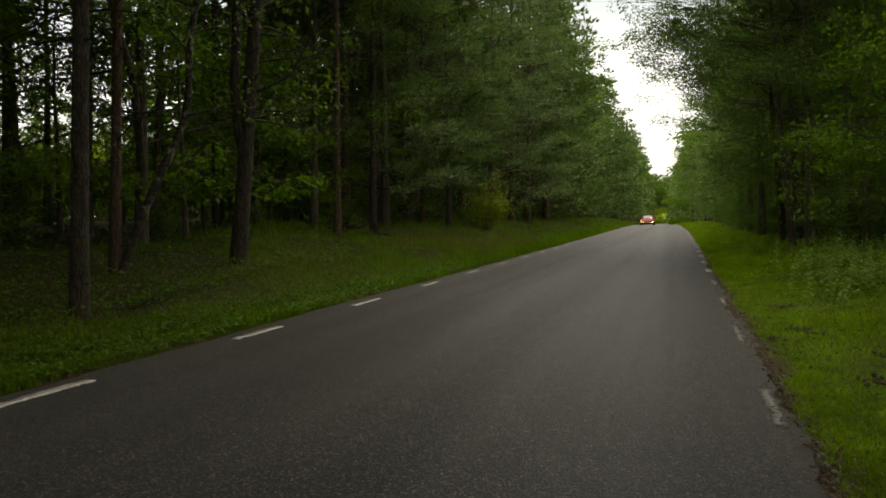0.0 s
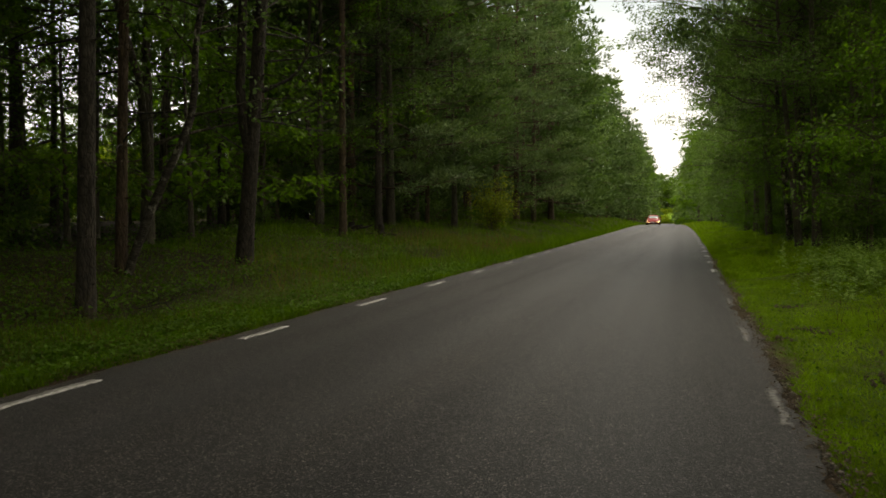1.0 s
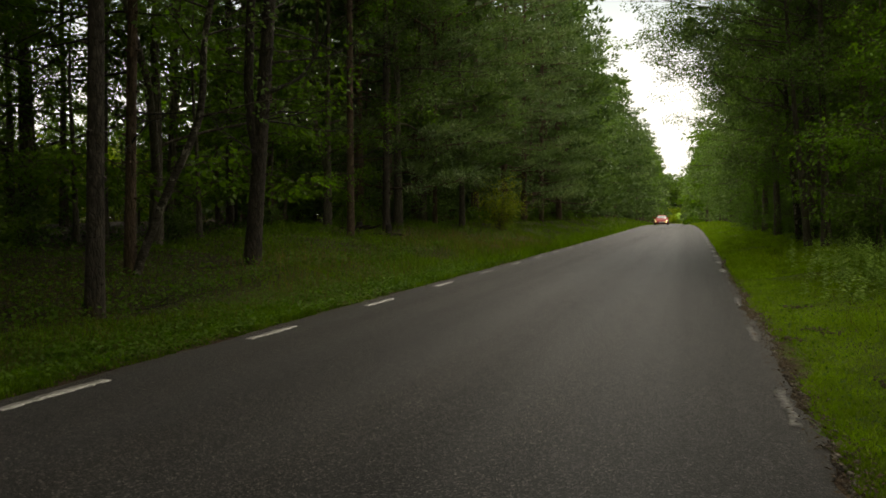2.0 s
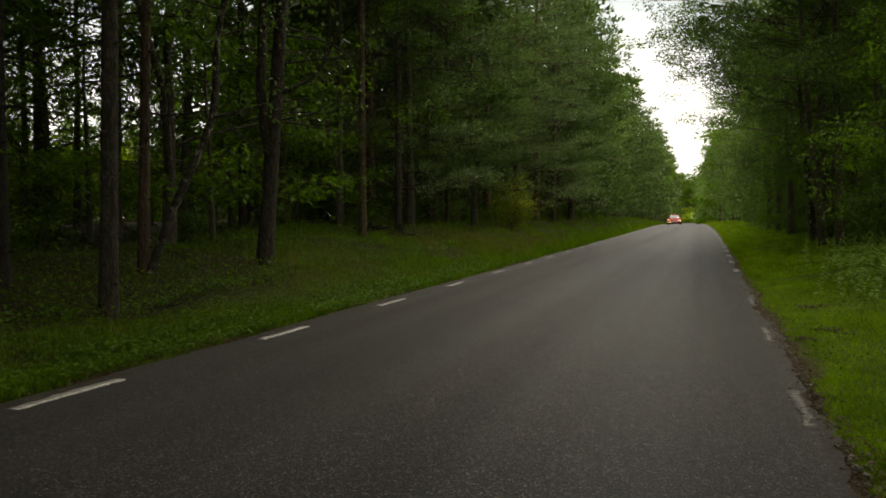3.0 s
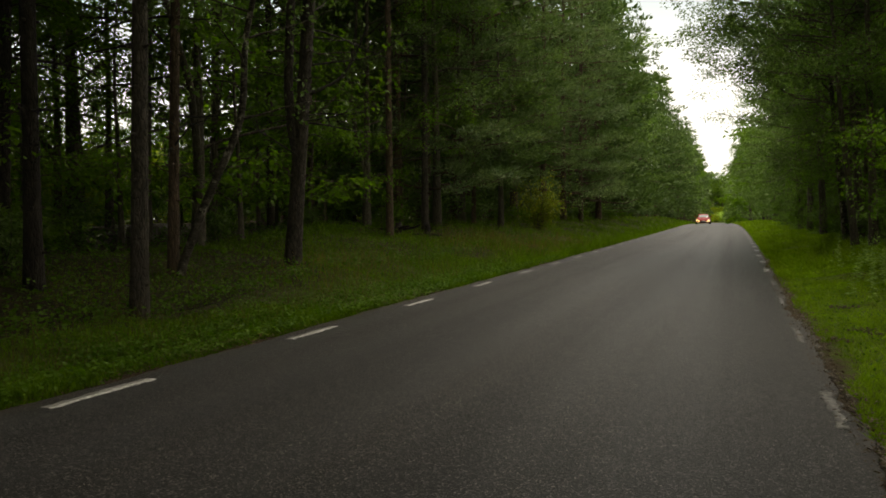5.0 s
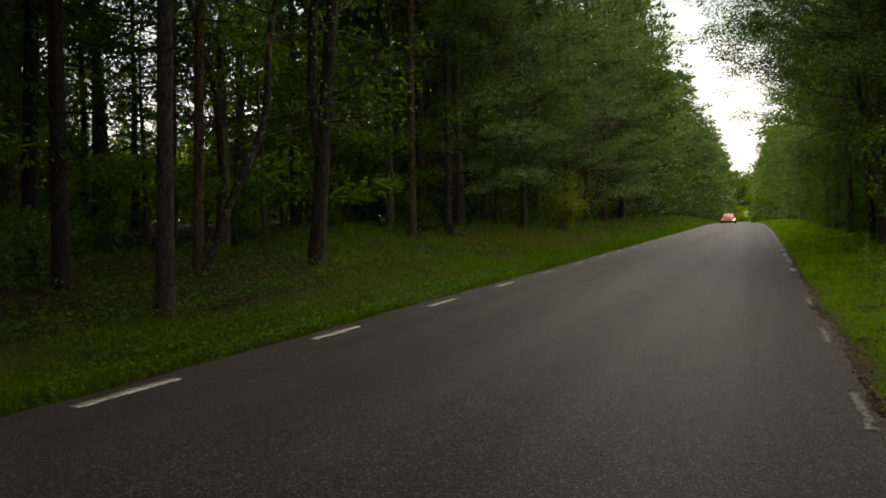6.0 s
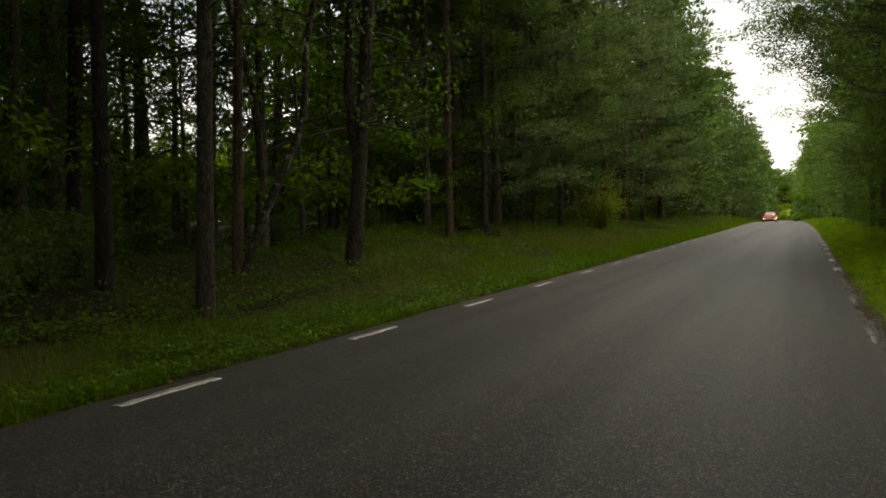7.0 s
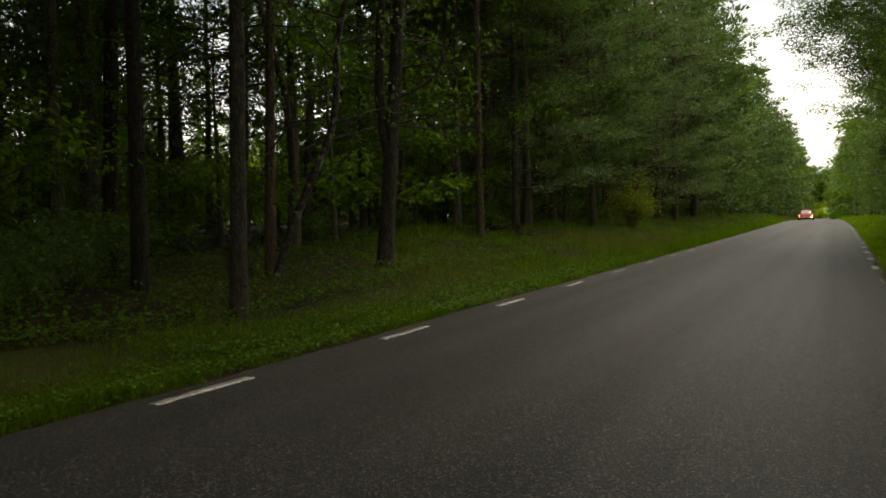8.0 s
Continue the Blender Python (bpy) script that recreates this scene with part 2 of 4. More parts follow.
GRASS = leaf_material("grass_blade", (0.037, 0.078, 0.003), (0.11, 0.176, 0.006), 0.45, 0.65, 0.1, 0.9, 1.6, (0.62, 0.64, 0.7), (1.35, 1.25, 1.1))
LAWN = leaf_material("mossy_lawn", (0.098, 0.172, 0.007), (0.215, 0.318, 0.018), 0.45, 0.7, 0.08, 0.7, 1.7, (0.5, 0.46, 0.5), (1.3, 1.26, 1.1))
GRASS_DRY = leaf_material("dry_grass", (0.05, 0.038, 0.012), (0.11, 0.085, 0.03), 0.35, 0.7, 0.2)
HERB = leaf_material("herb_leaf", (0.027, 0.065, 0.003), (0.072, 0.135, 0.008), 0.4, 0.65, 0.1)
BUSH = leaf_material("turning_bush_leaf", (0.07, 0.115, 0.01), (0.21, 0.2, 0.018), 0.45, 0.6, 0.12, 0.9, 2.5)
LITTER = leaf_material("leaf_litter", (0.025, 0.015, 0.009), (0.11, 0.07, 0.035), 0.15, 0.8, 0.2)

# ---- mesh tools ----
rng = np.random.default_rng(7)


def reseed(n):
    """Each kind and row draws its own numbers, so that a change in one leaves the others alone."""
    global rng
    rng = np.random.default_rng(n)



def mesh_of(name, V, F, mat, smooth=False):
    """A mesh from arrays of vertices and of triangles or quads."""
    V, F = np.asarray(V, np.float32), np.asarray(F, np.int32)
    me = bpy.data.meshes.new(name)
    n, k = F.shape
    me.vertices.add(len(V))
    me.vertices.foreach_set("co", V.ravel())
    me.loops.add(n * k)
    me.loops.foreach_set("vertex_index", F.ravel())
    me.polygons.add(n)
    me.polygons.foreach_set("loop_start", np.arange(0, n * k, k, dtype=np.int32))
    if smooth:
        me.polygons.foreach_set("use_smooth", np.ones(n, bool))
    me.update(calc_edges=True)
    me.validate()
    me.materials.append(mat)
    return me


def under(name, me, parent, label=""):
    ob = new(name, me)
    ob.parent = parent
    return tagged(ob, label)


def part(name, bm, mat, parent, label="", smooth=True):
    me = bpy.data.meshes.new(name)
    bm.to_mesh(me)
    bm.free()
    me.materials.append(mat)
    if smooth:
        me.polygons.foreach_set("use_smooth", np.ones(len(me.polygons), bool))
    return under(name, me, parent, label)


def unit(a):
    return a / np.maximum(np.linalg.norm(a, axis=-1, keepdims=True), 1e-9)


class Soup:
    """Gathers tubes or leaves into one mesh."""

    def __init__(self):
        self.V, self.F, self.n = [], [], 0

    def add(self, V, F):
        self.V.append(V)
        self.F.append(F + self.n)
        self.n += len(V)

    def tube(self, path, radii, sides=6):
        path, radii = np.asarray(path, float), np.asarray(radii, float)
        n = len(path)
        d = unit(np.gradient(path, axis=0))
        ref = np.where(np.abs(d[:, 2:3]) > 0.9, [[1.0, 0, 0]], [[0, 0, 1.0]])
        a = unit(np.cross(d, ref))
        b = np.cross(d, a)
        th = np.linspace(0, 2 * np.pi, sides, endpoint=False)
        ring = path[:, None] + radii[:, None, None] * (np.cos(th)[None, :, None] * a[:, None] + np.sin(th)[None, :, None] * b[:, None])
        i, j = np.meshgrid(np.arange(n - 1), np.arange(sides), indexing="ij")
        i, j = i.ravel(), j.ravel()
        k = (j + 1) % sides
        F = np.stack([i * sides + j, i * sides + k, (i + 1) * sides + k, (i + 1) * sides + j], 1)
        self.add(ring.reshape(-1, 3), F)

    def leaves(self, C, A, L, W, flat=0.5):
        """Diamond leaves that start at C and point along A; flat: how far they lie level."""
        n = len(C)
        A = unit(np.asarray(A, float))
        up = rng.normal(0, 1 - flat, (n, 3)) + [0, 0, flat]
        S = unit(np.cross(A, up))
        N = np.cross(S, A)
        L, W = np.broadcast_to(L, n)[:, None], np.broadcast_to(W, n)[:, None]
        mid = C + A * L * 0.45
        V = np.stack([C, mid + S * W * 0.5 + N * W * 0.12, C + A * L - N * L * 0.1, mid - S * W * 0.5 + N * W * 0.12], 1)
        self.add(V.reshape(-1, 3), np.arange(4 * n).reshape(n, 4))

    def blades(self, C, L, W, lean=0.35):
        """Grass blades: slim triangles."""
        n = len(C)
        th = rng.uniform(0, 2 * np.pi, n)
        S = np.stack([np.cos(th), np.sin(th), 0 * th], 1)
        tip = np.concatenate([rng.normal(0, lean, (n, 2)), np.ones((n, 1))], 1)
        L, W = np.broadcast_to(L, n)[:, None], np.broadcast_to(W, n)[:, None]
        V = np.stack([C - S * W / 2, C + S * W / 2, C + tip * L], 1)
        self.add(V.reshape(-1, 3), np.arange(3 * n).reshape(n, 3))

    def mesh(self, name, mat, smooth=False):
        return mesh_of(name, np.concatenate(self.V), np.concatenate(self.F), mat, smooth)


def bend(start, direction, length, n, rise=0.0, wobble=0.05):
    """A branch's path: it sets out along direction and bends up (or down) by rise."""
    d = np.array(direction, float)
    d /= np.linalg.norm(d)
    p, out = np.array(start, float), [np.array(start, float)]
    for _ in range(n - 1):
        d = d + np.array([0, 0, rise / n]) + rng.normal(0, wobble, 3)
        d /= np.linalg.norm(d)
        p = p + d * length / (n - 1)
        out.append(p.copy())
    return np.array(out)


def smooth01(a, b, x):
    t = np.clip((np.asarray(x, float) - a) / (b - a), 0, 1)
    return t * t * (3 - 2 * t)


ROAD_L, ROAD_R = -4.6, 0.74


def curve(y):
    """How far the road swings to the left on its way."""
    y = np.maximum(0, np.asarray(y, float))
    return -6.8e-5 * np.minimum(y, 130) ** 2 - 0.008 * np.maximum(0, y - 130)


def road_z(y):
    u = np.maximum(0, np.asarray(y, float) - 90)
    return -4 * (1 - np.exp(-u * u / (u + 60) * 0.016 / 4))


def ground_z(x, y):
    x, y = np.asarray(x, float) - curve(y), np.asarray(y, float)
    bank = 0.95 * smooth01(0, 5.5, ROAD_L - x) * (0.55 + 0.45 * smooth01(6, 22, y))
    right = 0.35 * smooth01(0.3, 4, x - ROAD_R)
    off = np.maximum(ROAD_L - x, x - ROAD_R)
    rough = smooth01(0.1, 1.5, off) * (0.05 * np.sin(x * 2.1 + 0.7 * y) * np.sin(y * 1.3 - 0.4 * x) + 0.06 * np.sin(0.6 * y + x))
    return road_z(y) + bank + right + rough


# ---- the large structure: ground and road ----


def lines(*spans):
    out = []
    for a, b, step in spans:
        out.append(np.arange(a, b, step))
    return np.unique(np.concatenate(out).round(4))


gx = lines((-900, -60, 60), (-60, -14, 2), (-14, ROAD_L - 0.1, 0.35), (ROAD_L - 0.1, ROAD_L + 0.21, 0.1), (ROAD_L + 0.2, ROAD_R - 0.3, 0.8), (ROAD_R - 0.3, ROAD_R + 0.11, 0.1), (ROAD_R + 0.1, 8, 0.3), (8, 60, 2), (60, 901, 60))
gy = lines((-900, -40, 60), (-40, 2, 2), (2, 40, 0.4), (40, 130, 1), (130, 420, 5), (420, 1800, 60))
X, Y = np.meshgrid(gx, gy)
XW = X + curve(Y)
Z = ground_z(XW, Y)
inside = (X > ROAD_L + 0.1) & (X < ROAD_R - 0.1)
Z = np.where(inside, Z - 0.08, Z)
near_edge = (~inside) & (X > ROAD_L - 0.25) & (X < ROAD_R + 0.25)
Z = np.where(near_edge, Z - 0.012, Z)
nx, ny = len(gx), len(gy)
ii, jj = np.meshgrid(np.arange(ny - 1), np.arange(nx - 1), indexing="ij")
base = (ii * nx + jj).ravel()
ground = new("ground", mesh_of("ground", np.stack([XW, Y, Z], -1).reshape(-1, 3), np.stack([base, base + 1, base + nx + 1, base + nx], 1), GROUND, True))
tagged(ground, "mossy grass verge running into brown forest floor", "ground", kind="structure")


def wander(y, seed, amount):
    """An uneven line: random offsets at three scales."""
    r = np.random.default_rng(int(seed))
    out = 0
    for step, share in ((2.3, 0.5), (0.55, 0.35), (0.13, 0.25)):
        knots = np.arange(-45, 610, step)
        out = out + np.interp(y, knots, r.normal(0, share, len(knots)))
    return amount * out


def make_road():
    ys = lines((-40, 2, 1), (2, 45, 0.06), (45, 130, 0.5), (130, 318, 5))
    cols = np.concatenate([[0, 0.002, 0.006], np.linspace(0.03, 0.97, 12), [0.994, 0.998, 1]])
    left = ROAD_L + curve(ys) + wander(ys, 1.0, 0.05)
    right = ROAD_R - 0.04 + curve(ys) + np.clip(0.0075 * ys, 0, 0.5) + wander(ys, 4.0, 0.085)
    xs = left[:, None] + (right - left)[:, None] * cols[None]
    crown = 0.03 * (1 - ((cols - 0.5) * 2) ** 2)
    zs = road_z(ys)[:, None] + crown[None]
    V = np.stack([xs, np.broadcast_to(ys[:, None], xs.shape), zs], -1)
    skirt_l, skirt_r = V[:, :1] + [[-0.02, 0, -0.12]], V[:, -1:] + [[0.02, 0, -0.12]]
    V = np.concatenate([skirt_l, V, skirt_r], 1)
    m = V.shape[1]
    i, j = np.meshgrid(np.arange(len(ys) - 1), np.arange(m - 1), indexing="ij")
    b = (i * m + j).ravel()
    me = mesh_of("road", V.reshape(-1, 3), np.stack([b, b + 1, b + m + 1, b + m], 1), ASPHALT, True)
    return tagged(new("road", me), "worn grey-brown asphalt country road with broken edges", "road", kind="structure")


road = make_road()


def dash_mesh(name, mat, seed, length=1.0, width=0.11, ragged=0.012):
    r = np.random.default_rng(seed)
    n = 22
    y = np.linspace(-length / 2, length / 2, n)
    l = -width / 2 + r.normal(0, ragged, n)
    q = width / 2 + r.normal(0, ragged, n)
    V = np.concatenate([np.stack([l, y, 0 * y + 0.004], 1), np.stack([q, y, 0 * y + 0.004], 1), np.stack([l - 0.004, y, 0 * y - 0.01], 1), np.stack([q + 0.004, y, 0 * y - 0.01], 1)])
    i = np.arange(n - 1)
    F = np.concatenate([np.stack([i, i + n, i + n + 1, i + 1], 1), np.stack([i + 2 * n, i, i + 1, i + 2 * n + 1], 1), np.stack([i + n, i + 3 * n, i + 3 * n + 1, i + n + 1], 1)])
    return mesh_of(name, V, F, mat)


def make_dashes():
    fresh = [dash_mesh("edge_dash", PAINT, s, 1.08, 0.096) for s in range(4)]
    worn = [dash_mesh("worn_edge_dash", WORN_PAINT, 10 + s, 1.1, 0.06, 0.013) for s in range(4)]
    small = [dash_mesh("edge_dash", PAINT, 30 + s, 0.95, 0.125, 0.016) for s in range(4)]
    for k in range(36):
        y = 5.04 + 3.28 * k + 0.02 * min(k, 10) * k
        ob = under("edge_dash", fresh[k % 4], road)
        ob.location = (-4.34 + float(curve(y)), y, float(road_z(y)) + 0.006)
        ob.rotation_euler = (0, 0, 0.000136 * min(y, 130))
        y = 6.0 + 3.55 * k
        ob = under("edge_dash", small[k % 4], road) if k > 3 else under("worn_edge_dash", worn[k % 4], road)
        ob.location = (0.585 + 0.0075 * min(y, 66) + float(curve(y)), y, float(road_z(y)) + 0.006)


make_dashes()

# ---- trees ----


def tree_base(name="tree"):
    return new(name, None)


def trunk_path(height, lean=(0, 0), wobble=0.04, n=14):
    z = np.linspace(-0.25, height, n)
    t = np.clip(z / height, 0, 1)
    x = lean[0] * z + np.cumsum(rng.normal(0, wobble, n)) * 0.5 * t
    y = lean[1] * z + np.cumsum(rng.normal(0, wobble, n)) * 0.5 * t
    return np.stack([x, y, z], 1)


def trunk_radii(r, n, taper=0.85, flare=0.35):
    t = np.linspace(0, 1, n)
    return r * (1 - taper * t) * (1 + flare * np.exp(-t * n * 0.9))


def at_height(path, z):
    return np.array([np.interp(z, path[:, 2], path[:, i]) for i in range(3)])


def pad_pine(height, radius, low, spread, whorls, tufts, needles, size, slim, needle, bark, fine=True):
    """A forest-edge pine: whorls of boughs that end in flat pads of needle tufts, with dark gaps between the pads."""
    top = tree_base()
    wood, green = Soup(), Soup()
    path = trunk_path(height, wobble=0.03, n=12)
    wood.tube(path, trunk_radii(radius, 12, 0.9), 9 if fine else 6)
    for z in np.linspace(low, height - 0.4, whorls):
        f = (height - z) / (height - low)
        th0 = rng.uniform(0, 6)
        for i in range(4):
            if rng.random() < 0.12:
                continue
            th = th0 + i * 1.571 + rng.uniform(-0.5, 0.5)
            L = spread * (0.36 + 0.64 * min(1, f * 1.7)) * rng.uniform(0.6, 1.15)
            n = 7
            b = bend(at_height(path, z + rng.uniform(-0.35, 0.35)), (math.cos(th), math.sin(th), 0.12 - 0.3 * f), L, n, 0.4, 0.06)
            wood.tube(b if fine else b[::3], np.linspace(0.034, 0.007, n if fine else 3) * (0.6 + 0.7 * f), 4)
            flat = np.array([-math.sin(th), math.cos(th), 0])
            for j in range(max(2, int(tufts * L / spread))):
                s = rng.beta(2.0, 1.1) * 0.72 + 0.27
                k = int(s * (n - 1.01))
                o = b[k] + (b[k + 1] - b[k]) * (s * (n - 1.01) - k)
                away = rng.normal(0, 0.30) * L * min(1.0, 1.5 - s)
                c = o + flat * away + unit(b[k + 1] - b[k]) * abs(away) * 0.6 + [0, 0, rng.normal(0.06, 0.1)]
                if fine and abs(away) > 0.12:
                    wood.tube(np.array([o, (o + c) / 2 + [0, 0, 0.04], c]), [0.011, 0.008, 0.004], 3)
                w = rng.uniform(0.28, 0.58) * (1.0 if fine else 1.35)
                q = unit(rng.normal(0, 1, (needles, 3))) * rng.uniform(0.1, 1, (needles, 1)) ** 0.5
                p = c + q * [w, w, w * 0.36]
                A = q * [0.9, 0.9, 0.3] + unit(b[k + 1] - b[k]) * 0.35 + [0, 0, 0.35] + rng.normal(0, 0.3, (needles, 3))
                green.leaves(p, A, size * rng.uniform(0.6, 1.3, needles), size * slim * rng.uniform(0.6, 1.4, needles), 0.45)
    if fine:
        for z in np.arange(1.3, low + 3.5, 0.42):
            th = rng.uniform(0, 6.28)
            wood.tube(bend(at_height(path, z), (math.cos(th), math.sin(th), 0.1), rng.uniform(0.5, 1.6), 5, -0.2, 0.12), np.linspace(0.013, 0.003, 5), 3)
    under("trunk", wood.mesh("trunk", bark, True), top)
    under("crown", green.mesh("crown", needle), top)
    return top


def broadleaf(height, radius, low, spread, limbs, leaves, size, leaf, bark, lean=(0, 0), flat=0.6, rise=0.5, fork=False, fine=True, clump=0.75):
    """A deciduous tree: tapered trunk, bending limbs with twigs, layered leaves on the twigs."""
    top = tree_base()
    wood, green = Soup(), Soup()
    path = trunk_path(height * 0.92, lean, 0.1, 12 if fine else 7)
    wood.tube(path, trunk_radii(radius, len(path), 0.9), 9 if fine else 6)
    if fork:
        b = bend(at_height(path, low * 0.8), (rng.normal(0, 0.3), rng.normal(0, 0.3), 1), height * 0.7, 9, 0.3, 0.08)
        wood.tube(b, np.linspace(radius * 0.7, 0.02, 9), 7)
    per = max(1, leaves // (limbs * 5))
    for i in range(limbs):
        f = (i + rng.uniform(0, 1)) / limbs
        z = low + (height * 0.9 - low) * f
        th = i * 2.4 + rng.uniform(-0.6, 0.6)
        L = spread * (0.55 + 0.45 * math.sin(math.pi * min(1, 0.25 + f * 0.75))) * rng.uniform(0.7, 1.1)
        b = bend(at_height(path, z), (math.cos(th), math.sin(th), 0.15 + rise * f), L, 8, rise * 0.5 * f - 0.15, 0.12)
        r0 = radius * 0.32 * (1 - 0.6 * f)
        if fine:
            wood.tube(b, np.linspace(r0, 0.008, 8), 5)
        else:
            wood.tube(b[::3], np.linspace(r0, 0.015, 3), 3)
        for j in range(5):
            k0 = 3 + j if j < 4 else 7
            tw = bend(b[k0], b[k0] - b[k0 - 1] + rng.normal(0, 0.4, 3) * L / 8 * [1, 1, 0.7], L * rng.uniform(0.15, 0.4), 4, -0.1, 0.15)
            if fine:
                wood.tube(tw[::3], np.linspace(0.01, 0.003, 2), 3)
            c = tw[2] + rng.normal(0, 0.1, 3)
            wide = clump * rng.uniform(0.65, 1.25)
            q = unit(rng.normal(0, 1, (per, 3))) * rng.uniform(0.15, 1, (per, 1)) ** 0.55
            p = c + q * [wide, wide, wide * 0.5] - [0, 0, 0.35 * wide] * (q[:, :1] ** 2 + q[:, 1:2] ** 2)
            A = q * [1, 1, 0.2] + rng.normal(0, 0.45, (per, 3)) * [1, 1, 0.5] + [0, 0, -0.3]
            green.leaves(p, A, size * rng.uniform(0.6, 1.3, per), size * rng.uniform(0.42, 0.75, per), flat)
    under("trunk", wood.mesh("trunk", bark, True), top)
    under("crown", green.mesh("crown", leaf), top)
    return top


def tall_pine(height, radius, bark, crown_low, dead, lean=(0, 0), stub=1.6, clumps=2300, low_dead=1.6):
    """A forest pine: a bare trunk with dead snags below a high needle crown."""
    top = tree_base()
    wood, green = Soup(), Soup()
    path = trunk_path(height, lean, 0.018, 22)
    r = trunk_radii(radius, 22, 0.6, 0.3) * (1 + rng.normal(0, 0.035, 22))
    wood.tube(path, r, 14)
    for z in np.arange(0.5, crown_low, 0.55):
        th0 = rng.uniform(0, 6)
        z = z + rng.uniform(-0.12, 0.12)
        c = at_height(path, z)
        rr = radius * (1 - 0.6 * z / height)
        collar = np.array([at_height(path, z + h) for h in (-0.07, -0.03, 0.0, 0.03, 0.07)])
        wood.tube(collar, rr * np.array([0.97, 1.06, 1.09, 1.05, 0.97]), 14)
        for th in (th0, th0 + 2.0, th0 + 4.1):
            d = np.array([math.cos(th), math.sin(th), 0.1])
            wood.tube(np.array([c + d * rr * 0.75, c + d * (rr + 0.03 + rng.uniform(0, 0.05))]), [0.032, 0.012], 5)
    for _ in range(dead):
        z = rng.uniform(low_dead, crown_low)
        th = rng.uniform(0, 2 * np.pi)
        L = stub * rng.uniform(0.3, 1.25)
        b = bend(at_height(path, z), (math.cos(th), math.sin(th), rng.uniform(-0.15, 0.4)), L, 8, rng.uniform(-0.5, 0.5), 0.1)
        snag = Soup()
        snag.tube(b, np.linspace(0.02, 0.004, 8), 4)
        for j in (3, 4, 5, 6):
            snag.tube(bend(b[j], b[j] - b[j - 1] + rng.normal(0, 0.15, 3), L * 0.3, 4, 0, 0.15), np.linspace(0.008, 0.002, 4), 3)
        under("dead_branch", snag.mesh("dead_branch", DEADWOOD, True), top, "bare brown dead branch")
    n_b = 26
    for i in range(n_b):
        f = i / n_b
        th = i * 2.4
        z = crown_low + (height - crown_low) * f
        L = (4.4 - 3.2 * f) * rng.uniform(0.7, 1.1)
        b = bend(at_height(path, z), (math.cos(th), math.sin(th), 0.25), L, 6, 0.3, 0.1)
        wood.tube(b, np.linspace(0.05, 0.012, 6), 4)
        m = clumps // n_b
        p = b[rng.integers(2, 6, m)] + rng.normal(0, 0.55, (m, 3)) * [1, 1, 0.4]
        green.leaves(p, rng.normal(0, 1, (m, 3)) * [1, 1, 0.5], 0.46 * rng.uniform(0.6, 1.3, m), 0.24 * rng.uniform(0.6, 1.3, m), 0.6)
    under("trunk", wood.mesh("trunk", bark, True), top)
    under("crown", green.mesh("crown", NEEDLE), top)
    return top


def shrub(height, spread, stems, leaves, size, leaf, bark, flat=0.55):
    top = tree_base("shrub")
    wood, green = Soup(), Soup()
    per = leaves // stems
    for i in range(stems):
        th = rng.uniform(0, 2 * np.pi)
        out = rng.uniform(0.15, 1.0) * spread / height
        b = bend((rng.normal(0, 0.12), rng.normal(0, 0.12), -0.1), (math.cos(th) * out, math.sin(th) * out, 1), height * rng.uniform(0.6, 1.1), 8, -0.3, 0.1)
        wood.tube(b, np.linspace(0.018, 0.004, 8) * (height / 2) ** 0.5, 4)
        s = 7 * rng.beta(2.2, 1.0, per) * 0.999
        k = s.astype(int)
        p = b[k] + (b[k + 1] - b[k]) * (s - k)[:, None] + rng.normal(0, 1, (per, 3)) * [0.22 * spread, 0.22 * spread, 0.12 * spread]
        p[:, 2] = np.maximum(p[:, 2], 0.05)
        green.leaves(p, rng.normal(0, 1, (per, 3)) * [1, 1, 0.4] + [0, 0, -0.2], size * rng.uniform(0.6, 1.3, per), size * rng.uniform(0.4, 0.75, per), flat)
    under("branchwork", wood.mesh("branchwork", bark, True), top)
    under("foliage", green.mesh("foliage", leaf), top)
    return top


def stand(ob, x, y, turn=0.0, scale=1.0, sink=0.0):
    return Matrix.Translation((x, y, float(ground_z(x, y)) - sink)) @ Matrix.Rotation(turn, 4, "Z") @ Matrix.Scale(scale, 4)


class Kind:
    """A kind of tree, built once for each variant; the first use takes the built one and later uses copy it."""

    def __init__(self, makers, label, category, group):
        self.made = []
        for i, f in enumerate(makers):
            reseed(len(label) * 10 + i)
            self.made.append(tagged(f(), label, category, group))
        self.used = [False] * len(self.made)

    def put(self, x, y, scale=1.0, turn=None, which=None, label=""):
        i = int(rng.integers(len(self.made))) if which is None else which
        m = stand(None, x, y, rng.uniform(0, 6.28) if turn is None else turn, scale)
        if self.used[i]:
            ob = copy_thing(self.made[i], m)
        else:
            ob, self.used[i] = self.made[i], True
            ob.matrix_basis = m
        return tagged(ob, label)

    def join(self, woods, x, y, scale=1.0):
        ob = self.made[int(rng.integers(len(self.made)))]
        woods.append((ob, np.array(stand(None, x, y, rng.uniform(0, 6.28), scale))))

    def tidy(self):
        for ob, used in zip(self.made, self.used):
            if not used:
                for o in (*ob.children_recursive, ob):
                    bpy.data.objects.remove(o)


